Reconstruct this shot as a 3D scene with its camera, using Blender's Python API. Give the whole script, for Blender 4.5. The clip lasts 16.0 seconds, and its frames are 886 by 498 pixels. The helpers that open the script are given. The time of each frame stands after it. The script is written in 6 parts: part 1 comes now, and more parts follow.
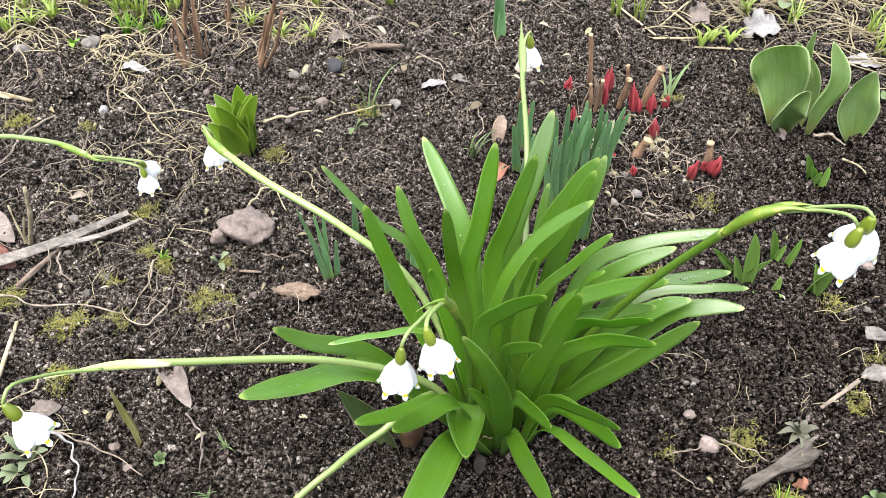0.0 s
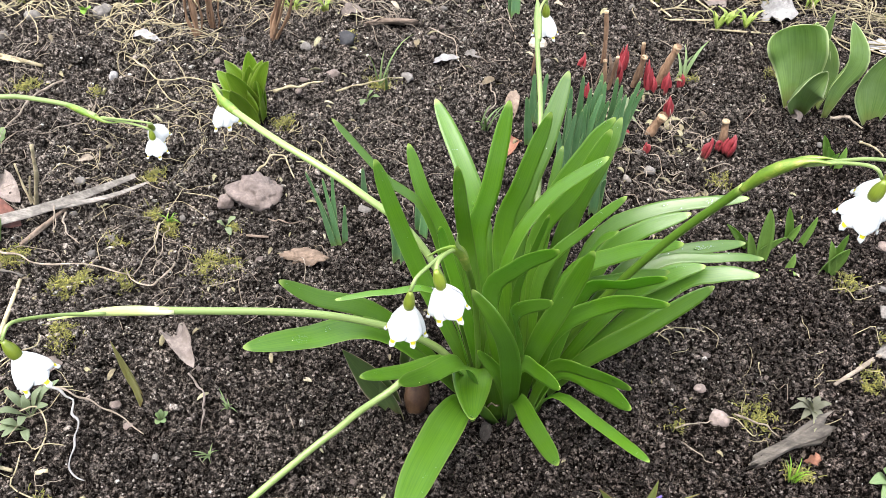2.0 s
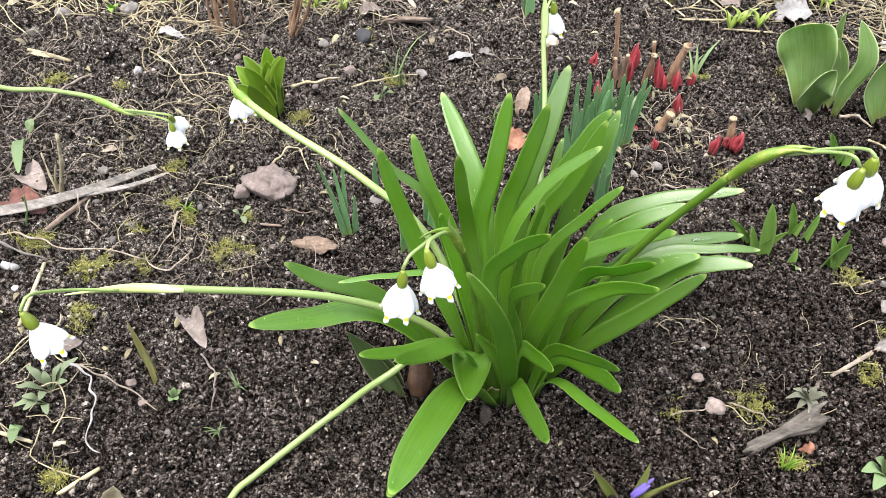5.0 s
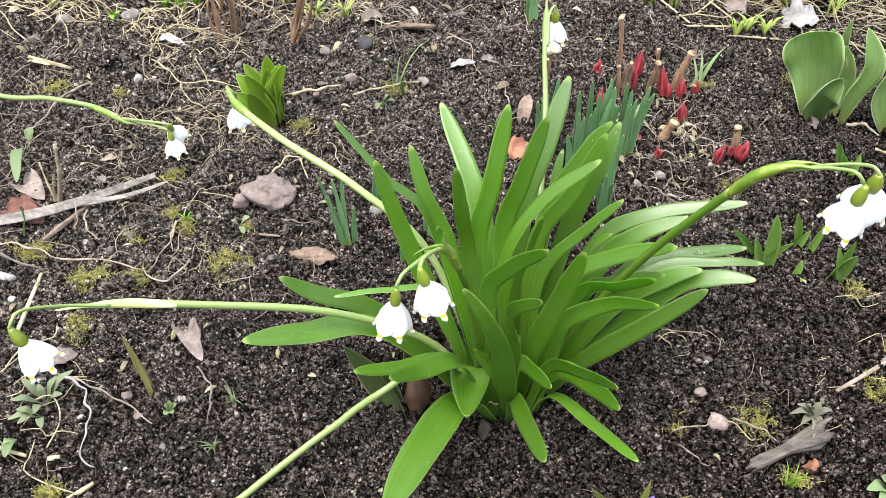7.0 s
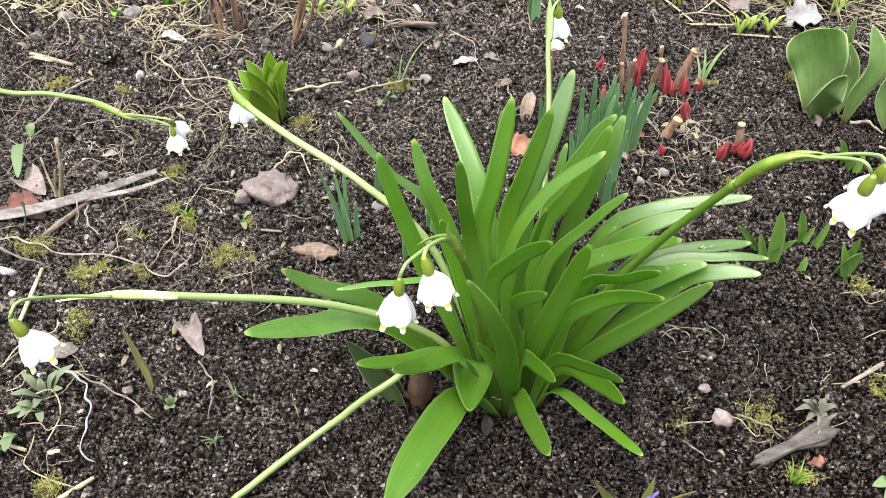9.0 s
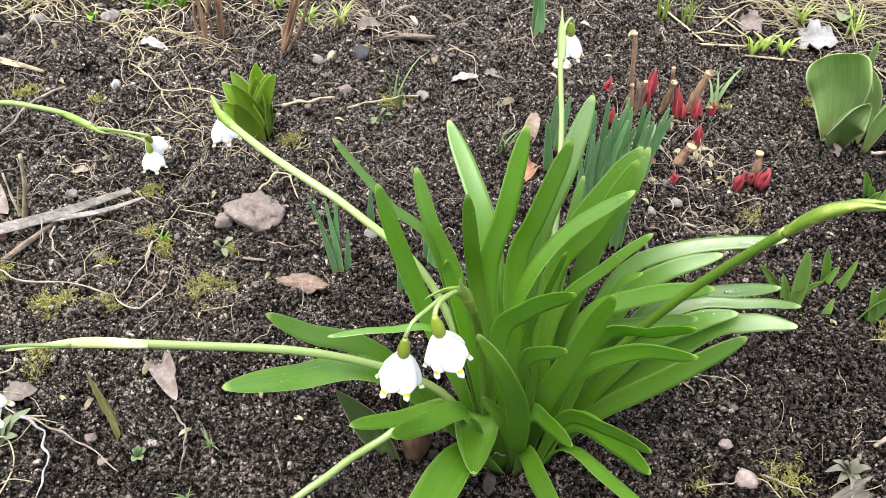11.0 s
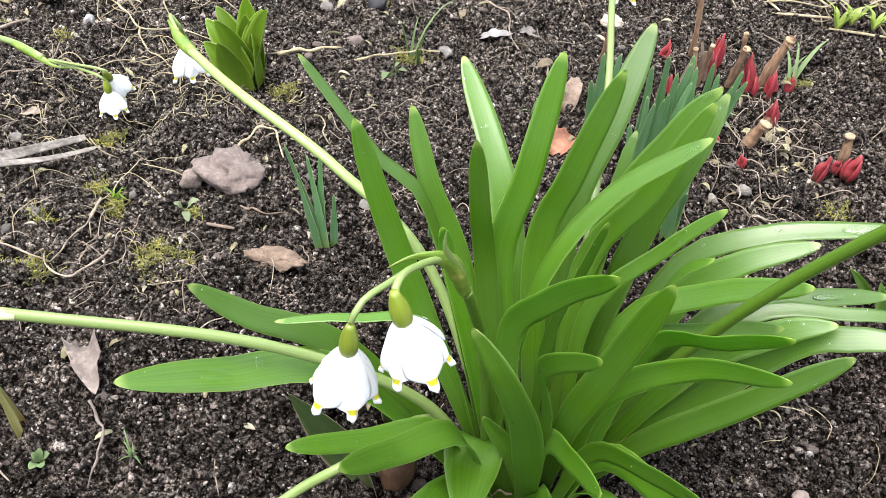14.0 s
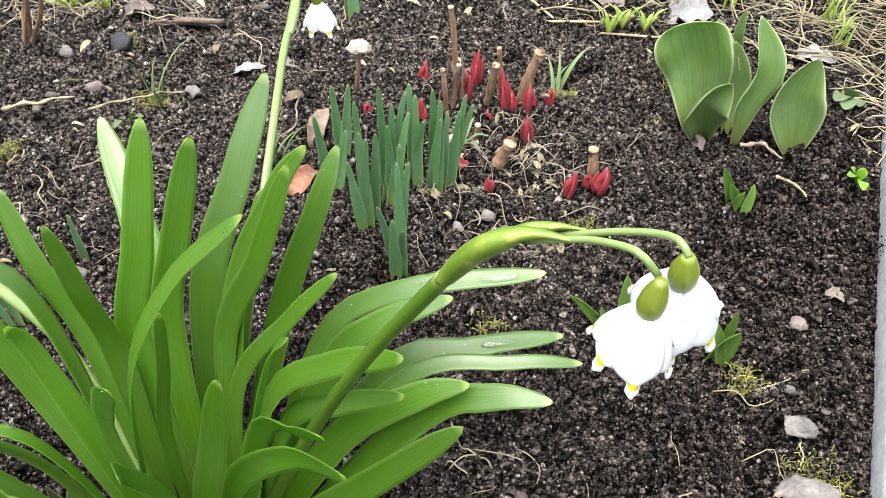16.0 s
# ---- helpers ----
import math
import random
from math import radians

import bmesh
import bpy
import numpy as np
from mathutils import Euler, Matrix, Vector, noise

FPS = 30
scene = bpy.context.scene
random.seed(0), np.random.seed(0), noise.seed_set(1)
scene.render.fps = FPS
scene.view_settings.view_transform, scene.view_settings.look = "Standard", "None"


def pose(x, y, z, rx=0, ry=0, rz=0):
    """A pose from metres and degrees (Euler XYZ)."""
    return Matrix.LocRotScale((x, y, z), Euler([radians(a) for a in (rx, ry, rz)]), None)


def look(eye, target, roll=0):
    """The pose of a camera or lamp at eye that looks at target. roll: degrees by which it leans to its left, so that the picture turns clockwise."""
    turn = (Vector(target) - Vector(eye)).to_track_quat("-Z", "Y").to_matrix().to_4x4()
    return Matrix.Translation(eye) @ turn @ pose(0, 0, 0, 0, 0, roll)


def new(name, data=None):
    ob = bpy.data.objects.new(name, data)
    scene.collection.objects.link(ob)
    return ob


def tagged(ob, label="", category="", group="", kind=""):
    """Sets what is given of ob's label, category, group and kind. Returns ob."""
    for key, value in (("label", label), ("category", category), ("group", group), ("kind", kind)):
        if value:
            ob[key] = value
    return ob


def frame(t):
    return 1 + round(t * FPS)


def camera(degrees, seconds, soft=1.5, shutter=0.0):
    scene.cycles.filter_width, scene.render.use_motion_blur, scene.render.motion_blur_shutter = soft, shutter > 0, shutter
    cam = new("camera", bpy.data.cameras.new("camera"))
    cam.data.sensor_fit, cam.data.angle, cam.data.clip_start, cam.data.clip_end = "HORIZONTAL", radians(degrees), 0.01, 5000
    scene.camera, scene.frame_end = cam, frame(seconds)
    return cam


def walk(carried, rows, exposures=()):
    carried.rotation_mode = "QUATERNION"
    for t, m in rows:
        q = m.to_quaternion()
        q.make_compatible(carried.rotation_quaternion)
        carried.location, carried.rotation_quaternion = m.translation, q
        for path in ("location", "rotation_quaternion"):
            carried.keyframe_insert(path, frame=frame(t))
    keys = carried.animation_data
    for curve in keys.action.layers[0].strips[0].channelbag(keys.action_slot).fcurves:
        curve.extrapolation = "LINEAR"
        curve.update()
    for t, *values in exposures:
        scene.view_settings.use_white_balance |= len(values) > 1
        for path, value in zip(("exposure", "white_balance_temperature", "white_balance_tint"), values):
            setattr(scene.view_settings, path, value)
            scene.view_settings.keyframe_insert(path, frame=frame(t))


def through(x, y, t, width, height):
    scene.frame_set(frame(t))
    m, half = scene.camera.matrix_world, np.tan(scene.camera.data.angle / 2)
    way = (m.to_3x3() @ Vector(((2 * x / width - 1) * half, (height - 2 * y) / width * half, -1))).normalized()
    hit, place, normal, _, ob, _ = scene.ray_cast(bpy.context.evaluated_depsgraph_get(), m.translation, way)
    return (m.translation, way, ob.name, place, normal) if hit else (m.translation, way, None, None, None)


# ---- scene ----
cam = camera(54.4, 16.0, soft=0.6)
PATH = [
    (0, (0.067, 0.048, 0.514), (-0.005, 1.42, -0.939), 3.0),
    (0.5, (0.064, 0.051, 0.503), (-0.009, 1.426, -0.948), 3.1),
    (1, (0.067, 0.054, 0.492), (-0.007, 1.426, -0.961), 3.6),
    (1.5, (0.072, 0.044, 0.488), (-0.002, 1.418, -0.963), 3.9),
    (2, (0.067, 0.035, 0.489), (-0.02, 1.411, -0.959), 3.9),
    (2.5, (0.067, 0.024, 0.496), (-0.035, 1.407, -0.945), 3.7),
    (3, (0.071, 0.015, 0.499), (-0.048, 1.396, -0.943), 3.3),
    (3.5, (0.072, 0.005, 0.502), (-0.049, 1.387, -0.939), 3.5),
    (4, (0.073, -0.001, 0.502), (-0.066, 1.378, -0.94), 3.0),
    (4.5, (0.08, 0.008, 0.495), (-0.066, 1.385, -0.948), 2.8),
    (5, (0.086, 0.017, 0.496), (-0.068, 1.391, -0.95), 2.6),
    (7.5, (0.091, 0.03, 0.496), (-0.084, 1.405, -0.946), 2.1),
    (8, (0.09, 0.032, 0.492), (-0.086, 1.409, -0.947), 2.1),
    (8.5, (0.091, 0.028, 0.491), (-0.084, 1.407, -0.948), 2.2),
    (9, (0.09, 0.025, 0.489), (-0.086, 1.406, -0.947), 2.2),
    (9.5, (0.087, 0.029, 0.487), (-0.09, 1.409, -0.95), 2.4),
    (11.8, (0.066, 0.101, 0.429), (-0.063, 1.51, -0.984), 5.6),
    (12, (0.07, 0.107, 0.418), (-0.076, 1.514, -0.996), 6.0),
    (12.5, (0.081, 0.118, 0.403), (-0.099, 1.516, -1.015), 5.5),
    (13, (0.075, 0.132, 0.379), (-0.115, 1.532, -1.037), 5.4),
    (13.5, (0.064, 0.139, 0.367), (-0.134, 1.536, -1.051), 6.0),
    (14, (0.08, 0.149, 0.368), (-0.136, 1.542, -1.051), 5.6),
    (14.3, (0.108, 0.171, 0.368), (-0.099, 1.563, -1.054), 5.4),
    (14.5, (0.128, 0.185, 0.371), (-0.082, 1.578, -1.049), 4.3),
    (15, (0.17, 0.202, 0.371), (0.008, 1.606, -1.044), 4.5),
    (15.5, (0.203, 0.209, 0.372), (0.092, 1.621, -1.039), 4.2),
    (16, (0.2, 0.209, 0.375), (0.122, 1.627, -1.033), 4.2),
]
walk(cam, [(t, look(eye, target, roll)) for t, eye, target, roll in PATH])

# ---- light: an overcast spring day ----
world = bpy.data.worlds.new("overcast_sky")
scene.world = world
world.use_nodes = True
wn = world.node_tree.nodes
sky = wn.new("ShaderNodeTexSky")
sky.sky_type, sky.sun_disc = "NISHITA", False
sky.sun_elevation, sky.sun_rotation = radians(75), radians(-140)
sky.air_density, sky.dust_density = 1.0, 4.0
wash = wn.new("ShaderNodeHueSaturation")
wash.inputs["Saturation"].default_value = 0.50
world.node_tree.links.new(sky.outputs[0], wash.inputs["Color"])
# cloud cover: brightest overhead, a third of that towards the horizon
way, split, cover, veil = wn.new("ShaderNodeTexCoord"), wn.new("ShaderNodeSeparateXYZ"), wn.new("ShaderNodeMapRange"), wn.new("ShaderNodeVectorMath")
veil.operation = "SCALE"
cover.inputs["To Min"].default_value, cover.inputs["To Max"].default_value = 0.62, 1.75
world.node_tree.links.new(way.outputs["Generated"], split.inputs[0])
world.node_tree.links.new(split.outputs[2], cover.inputs[0])
world.node_tree.links.new(wash.outputs[0], veil.inputs[0])
world.node_tree.links.new(cover.outputs[0], veil.inputs["Scale"])
world.node_tree.links.new(veil.outputs[0], wn["Background"].inputs[0])
wn["Background"].inputs[1].default_value = 0.295
sun = new("sun", bpy.data.lights.new("sun", "SUN"))
sun.data.energy, sun.data.angle, sun.data.color = 0.85, radians(50), (1.0, 0.985, 0.95)
sun.matrix_world = look((-0.17, 0.17, 1.0), (0, 0.35, 0))
scene.view_settings.exposure = 1.05


# ---- materials ----
def nodes_of(name):
    m = bpy.data.materials.new(name)
    m.use_nodes = True
    t = m.node_tree
    return m, t, t.nodes["Principled BSDF"]


def add(t, kind, **inputs):
    n = t.nodes.new("ShaderNode" + kind)
    for key, value in inputs.items():
        n.inputs[key.replace("_", " ")].default_value = value
    return n


def ramp(t, source, *stops):
    r = t.nodes.new("ShaderNodeValToRGB")
    while len(r.color_ramp.elements) < len(stops):
        r.color_ramp.elements.new(0.5)
    for e, (at, col) in zip(r.color_ramp.elements, stops):
        e.position, e.color = at, (*col, 1)
    t.links.new(source, r.inputs[0])
    return r.outputs[0]


def mixed(t, factor, a, b, blend="MIX"):
    n = t.nodes.new("ShaderNodeMix")
    n.data_type, n.blend_type = "RGBA", blend
    for socket, value in ((n.inputs[0], factor), (n.inputs[6], a), (n.inputs[7], b)):
        if isinstance(value, bpy.types.NodeSocket):
            t.links.new(value, socket)
        else:
            socket.default_value = value if socket == n.inputs[0] else (*value, 1)
    return n.outputs[2]


def place(t, scale=(1, 1, 1)):
    c = t.nodes.new("ShaderNodeTexCoord")
    m = t.nodes.new("ShaderNodeMapping")
    m.inputs["Scale"].default_value = scale
    t.links.new(c.outputs["Object"], m.inputs[0])
    return m.outputs[0]


def noisy(t, where, scale, detail=4.0, rough=0.6):
    n = add(t, "TexNoise", Scale=scale, Detail=detail, Roughness=rough)
    t.links.new(where, n.inputs["Vector"])
    return n.outputs[0]


def bumped(t, bsdf, height, strength, distance):
    b = add(t, "Bump", Strength=strength, Distance=distance)
    t.links.new(height, b.inputs["Height"])
    t.links.new(b.outputs[0], bsdf.inputs["Normal"])


def foliage(name, dark, light, tip=(0.55, 0.6, 0.25), rough=0.30, through=0.45, bloom=0.0, base=None, margin=0.0, gloss=0.5, keel=0.0, wax=0.0):
    """A leaf: streaks along its length, a pale tip and margin, light shining through."""
    m, t, b = nodes_of(name)
    uv = t.nodes.new("ShaderNodeUVMap").outputs[0]
    stretch = add(t, "Mapping", Scale=(34, 1.6, 1))
    t.links.new(uv, stretch.inputs[0])
    info = t.nodes.new("ShaderNodeObjectInfo")
    streak = noisy(t, stretch.outputs[0], 1.0, 3.0)
    col = ramp(t, streak, (0.3, dark), (0.72, light))
    blot = noisy(t, place(t), 28.0, 3.0)
    col = mixed(t, ramp(t, blot, (0.35, (0, 0, 0)), (0.7, (0.45, 0.45, 0.45))), col, tuple(0.5 * (a + c) * 1.18 for a, c in zip(dark, light)))
    sep = t.nodes.new("ShaderNodeSeparateXYZ")
    t.links.new(uv, sep.inputs[0])
    if base:
        col = mixed(t, ramp(t, sep.outputs[1], (0.0, (1, 1, 1)), (0.3, (0, 0, 0))), col, base)
    if keel:
        col = mixed(t, ramp(t, sep.outputs[0], (0.36, (0, 0, 0)), (0.47, (keel, keel, keel)), (0.53, (keel, keel, keel)), (0.64, (0, 0, 0))), col, tuple(1.5 * c for c in light))
    if margin:
        col = mixed(t, ramp(t, sep.outputs[0], (0.0, (margin, margin, margin)), (0.05, (0, 0, 0)), (0.95, (0, 0, 0)), (1.0, (margin, margin, margin))), col, tip)
    col = mixed(t, ramp(t, sep.outputs[1], (0.975, (0, 0, 0)), (0.996, (0.6, 0.6, 0.6))), col, tip)
    if bloom:
        col = mixed(t, ramp(t, noisy(t, place(t), 45.0, 5.0), (0.35, (0, 0, 0)), (0.75, (bloom, bloom, bloom))), col, (0.45, 0.55, 0.5))
    hue = add(t, "HueSaturation")
    shift = add(t, "MapRange", To_Min=0.82, To_Max=1.2)
    t.links.new(info.outputs["Random"], shift.inputs[0])
    t.links.new(shift.outputs[0], hue.inputs["Value"])
    t.links.new(col, hue.inputs["Color"])
    col = hue.outputs[0]
    t.links.new(col, b.inputs["Base Color"])
    b.inputs["Roughness"].default_value = rough
    b.inputs["Specular IOR Level"].default_value = gloss
    b.inputs["Coat Weight"].default_value, b.inputs["Coat Roughness"].default_value = wax, 0.42
    bumped(t, b, streak, 0.12, 0.0005)
    glow = add(t, "BsdfTranslucent")
    lit = mixed(t, 1.0, col, (1.42, 1.48, 0.5), "MULTIPLY")
    t.links.new(lit, glow.inputs[0])
    mix = add(t, "MixShader", Fac=through)
    t.links.new(b.outputs[0], mix.inputs[1])
    t.links.new(glow.outputs[0], mix.inputs[2])
    t.links.new(mix.outputs[0], t.nodes["Material Output"].inputs[0])
    return m


def grained(name, dark, light, scale=60.0, rough=0.85, stretch=(1, 1, 1), bump=0.5, depth=0.001, vary=0.2):
    """Stone, wood, dead leaf, earth: two scales of colour with a relief."""
    m, t, b = nodes_of(name)
    where = place(t, stretch)
    fine, broad = noisy(t, where, scale * 5, 5.0, 0.7), noisy(t, where, scale, 4.0)
    col = ramp(t, broad, (0.32, dark), (0.7, light))
    col = mixed(t, ramp(t, fine, (0.38, (0.5, 0.5, 0.5)), (0.65, (0, 0, 0))), col, tuple(0.55 * c for c in dark))
    info = t.nodes.new("ShaderNodeObjectInfo")
    hue = add(t, "HueSaturation")
    shift = add(t, "MapRange", To_Min=1 - vary, To_Max=1 + vary)
    t.links.new(info.outputs["Random"], shift.inputs[0])
    t.links.new(shift.outputs[0], hue.inputs["Value"])
    t.links.new(col, hue.inputs["Color"])
    t.links.new(hue.outputs[0], b.inputs["Base Color"])
    b.inputs["Roughness"].default_value = rough
    b.inputs["Specular IOR Level"].default_value = 0.25
    bumped(t, b, fine, bump, depth)
    return m


def islands(name, stops, rough=0.85, scale=300.0):
    """Many small pieces in one mesh, each with a colour of its own."""
    m, t, b = nodes_of(name)
    geo = t.nodes.new("ShaderNodeNewGeometry")
    col = ramp(t, geo.outputs["Random Per Island"], *stops)
    fine = noisy(t, place(t), scale, 4.0, 0.7)
    col = mixed(t, ramp(t, fine, (0.35, (0.6, 0.6, 0.6)), (0.65, (0, 0, 0))), col, (0.03, 0.024, 0.02))
    t.links.new(col, b.inputs["Base Color"])
    b.inputs["Roughness"].default_value = rough
    bumped(t, b, fine, 0.5, 0.0008)
    return m


def soil_paleness(t):
    """Share of paler, dry soil: random patches, an even rise towards far left."""
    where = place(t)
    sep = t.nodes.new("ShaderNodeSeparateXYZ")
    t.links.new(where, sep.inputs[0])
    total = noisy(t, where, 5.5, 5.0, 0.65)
    # clamped linear ramps: paler with y, darker with x
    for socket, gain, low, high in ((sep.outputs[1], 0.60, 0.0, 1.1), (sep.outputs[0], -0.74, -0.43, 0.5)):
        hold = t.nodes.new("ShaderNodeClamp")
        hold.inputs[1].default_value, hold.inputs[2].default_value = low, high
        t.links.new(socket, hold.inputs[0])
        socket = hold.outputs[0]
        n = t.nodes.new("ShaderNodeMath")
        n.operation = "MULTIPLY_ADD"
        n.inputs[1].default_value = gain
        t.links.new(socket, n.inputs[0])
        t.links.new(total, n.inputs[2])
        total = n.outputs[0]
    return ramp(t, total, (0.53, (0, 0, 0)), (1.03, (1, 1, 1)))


def patchy(t, col):
    """Random darker and lighter patches of one or two centimetres."""
    spots = noisy(t, place(t), 62.0, 3.0, 0.6)
    return mixed(t, 1.0, col, ramp(t, spots, (0.38, (0.60, 0.60, 0.60)), (0.50, (0.98, 0.98, 0.98)), (0.64, (1.38, 1.36, 1.34))), "MULTIPLY")


def crumb_material():
    m, t, b = nodes_of("soil_crumbs")
    geo = t.nodes.new("ShaderNodeNewGeometry")
    own = geo.outputs["Random Per Island"]
    moist = ramp(t, own, (0.0, (0.005, 0.0041, 0.0036)), (0.2, (0.026, 0.0211, 0.0186)), (0.45, (0.080, 0.0648, 0.0570)), (0.85, (0.168, 0.1380, 0.1220)), (0.985, (0.19, 0.164, 0.146)), (1.0, (0.42, 0.39, 0.36)))
    dry = ramp(t, own, (0.0, (0.050, 0.0430, 0.0365)), (0.45, (0.188, 0.1620, 0.1390)), (0.85, (0.315, 0.2780, 0.2410)), (0.965, (0.39, 0.3540, 0.3080)), (1.0, (0.66, 0.6426, 0.573)))
    col = patchy(t, mixed(t, soil_paleness(t), moist, dry))
    fine, gap_noise = noisy(t, place(t), 700.0, 3.0, 0.7), noisy(t, place(t), 260.0, 3.0, 0.6)
    # near-black flecks: shade of the gaps between crumbs, put into the colour
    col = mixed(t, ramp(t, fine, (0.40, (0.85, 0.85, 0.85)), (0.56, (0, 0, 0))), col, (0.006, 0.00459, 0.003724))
    col = mixed(t, ramp(t, gap_noise, (0.42, (0.92, 0.92, 0.92)), (0.55, (0, 0, 0))), col, (0.006, 0.00459, 0.003724))
    # pale flecks: glints painted on the crumbs
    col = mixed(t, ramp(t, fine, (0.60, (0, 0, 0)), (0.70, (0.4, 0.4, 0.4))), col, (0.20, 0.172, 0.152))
    t.links.new(col, b.inputs["Base Color"])
    b.inputs["Roughness"].default_value = 0.5
    b.inputs["Specular IOR Level"].default_value = 0.04
    bumped(t, b, mixed(t, 0.5, fine, gap_noise), 0.8, 0.002)
    return m


def soil_material():
    m, t, b = nodes_of("garden_soil")
    where = place(t)
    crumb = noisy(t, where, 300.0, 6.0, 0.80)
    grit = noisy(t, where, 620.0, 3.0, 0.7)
    # both ramps fall to near black where the relief is low: painted crack shade
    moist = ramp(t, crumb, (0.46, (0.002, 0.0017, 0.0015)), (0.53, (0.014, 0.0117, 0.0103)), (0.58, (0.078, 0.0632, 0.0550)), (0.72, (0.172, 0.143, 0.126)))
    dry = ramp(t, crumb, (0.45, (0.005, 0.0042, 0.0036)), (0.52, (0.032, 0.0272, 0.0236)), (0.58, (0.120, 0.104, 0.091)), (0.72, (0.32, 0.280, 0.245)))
    col = patchy(t, mixed(t, soil_paleness(t), moist, dry))
    t.links.new(col, b.inputs["Base Color"])
    t.links.new(ramp(t, noisy(t, where, 30.0), (0.4, (0.55, 0.55, 0.55)), (0.65, (0.92, 0.92, 0.92))), b.inputs["Roughness"])
    b.inputs["Specular IOR Level"].default_value = 0.0
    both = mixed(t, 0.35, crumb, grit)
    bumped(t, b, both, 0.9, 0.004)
    return m


def petal_material():
    m, t, b = nodes_of("white_petal")
    uv = t.nodes.new("ShaderNodeUVMap").outputs[0]
    sep = t.nodes.new("ShaderNodeSeparateXYZ")
    t.links.new(uv, sep.inputs[0])
    stretch = add(t, "Mapping", Scale=(16, 0.8, 1))
    t.links.new(uv, stretch.inputs[0])
    vein = noisy(t, stretch.outputs[0], 1.0, 2.0)
    col = ramp(t, vein, (0.3, (0.54, 0.565, 0.565)), (0.7, (0.66, 0.675, 0.67)))
    # the yellow-green mark before the tip
    band = ramp(t, sep.outputs[1], (0.775, (0, 0, 0)), (0.79, (1, 1, 1)), (0.885, (1, 1, 1)), (0.90, (0, 0, 0)))
    off = t.nodes.new("ShaderNodeMath")
    off.operation = "COMPARE"
    off.inputs[1].default_value, off.inputs[2].default_value = 0.5, 0.33
    t.links.new(sep.outputs[0], off.inputs[0])
    spot = mixed(t, 1.0, band, off.outputs[0], "MULTIPLY")
    col = mixed(t, spot, col, (0.50, 0.47, 0.02))
    t.links.new(col, b.inputs["Base Color"])
    b.inputs["Roughness"].default_value = 0.5
    bumped(t, b, vein, 0.16, 0.0005)
    glow = add(t, "BsdfTranslucent")
    t.links.new(col, glow.inputs[0])
    mix = add(t, "MixShader", Fac=0.3)
    t.links.new(b.outputs[0], mix.inputs[1])
    t.links.new(glow.outputs[0], mix.inputs[2])
    t.links.new(mix.outputs[0], t.nodes["Material Output"].inputs[0])
    return m


def mottled(name):
    """Thin sheath skin: green with yellow papery blotches."""
    m, t, b = nodes_of(name)
    uv = t.nodes.new("ShaderNodeUVMap").outputs[0]
    stretch = add(t, "Mapping", Scale=(3, 4.5, 1))
    t.links.new(uv, stretch.inputs[0])
    blot = noisy(t, stretch.outputs[0], 1.0, 6.0, 0.65)
    col = ramp(t, blot, (0.38, (0.068, 0.128, 0.010)), (0.52, (0.105, 0.170, 0.017)), (0.60, (0.18, 0.21, 0.035)), (0.70, (0.33, 0.32, 0.11)))
    t.links.new(col, b.inputs["Base Color"])
    b.inputs["Roughness"].default_value = 0.38
    bumped(t, b, blot, 0.5, 0.0006)
    return m


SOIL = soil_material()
PETAL = petal_material()
LEAF = foliage("snowflake_leaf", (0.056, 0.152, 0.0030), (0.108, 0.236, 0.0080), base=(0.055, 0.118, 0.007), tip=(0.46, 0.54, 0.18), rough=0.36, margin=0.24, keel=0.06, gloss=0.95, through=0.57, bloom=0.04, wax=0.5)
PALESPATHE = foliage("pale_sheath", (0.26, 0.31, 0.10), (0.42, 0.46, 0.20), tip=(0.5, 0.52, 0.3), through=0.2, base=(0.52, 0.53, 0.30))
STALK = foliage("snowflake_stalk", (0.118, 0.178, 0.046), (0.202, 0.268, 0.092), tip=(0.3, 0.36, 0.14), through=0.1)
STALKDARK = foliage("snowflake_stalk_green", (0.040, 0.086, 0.007), (0.070, 0.134, 0.014), tip=(0.3, 0.36, 0.1), through=0.1)
SPATHE = mottled("spathe_green")
OVARY = foliage("ovary_green", (0.098, 0.138, 0.011), (0.152, 0.192, 0.024), tip=(0.18, 0.22, 0.04), through=0.05)
DAFFODIL = foliage("daffodil_leaf", (0.044, 0.122, 0.040), (0.112, 0.236, 0.088), tip=(0.50, 0.56, 0.26), rough=0.40, bloom=0.10, base=(0.15, 0.21, 0.02), margin=0.4, through=0.22)
HYACINTH = foliage("hyacinth_leaf", (0.080, 0.152, 0.009), (0.160, 0.262, 0.021), rough=0.28, margin=0.25, base=(0.095, 0.080, 0.018), wax=0.4, through=0.4)
TULIP = foliage("tulip_leaf", (0.090, 0.164, 0.037), (0.178, 0.274, 0.078), tip=(0.60, 0.64, 0.42), rough=0.40, bloom=0.10, margin=0.7, base=(0.17, 0.17, 0.04), through=0.38)
DARKSHOOT = foliage("purplish_shoot", (0.060, 0.095, 0.035), (0.125, 0.185, 0.065), tip=(0.46, 0.36, 0.32), base=(0.13, 0.11, 0.05), margin=0.9)
PLUMP = grained("plump_shoot_skin", (0.026, 0.013, 0.009), (0.090, 0.052, 0.026), 110.0, 0.5, (1, 1, 0.3), 0.5)
SCILLA = foliage("scilla_leaf", (0.085, 0.095, 0.022), (0.17, 0.215, 0.065), tip=(0.17, 0.055, 0.045), base=(0.11, 0.038, 0.030), margin=0.8)
VIOLET = foliage("violet_bud", (0.085, 0.060, 0.28), (0.17, 0.125, 0.44), tip=(0.24, 0.2, 0.5))
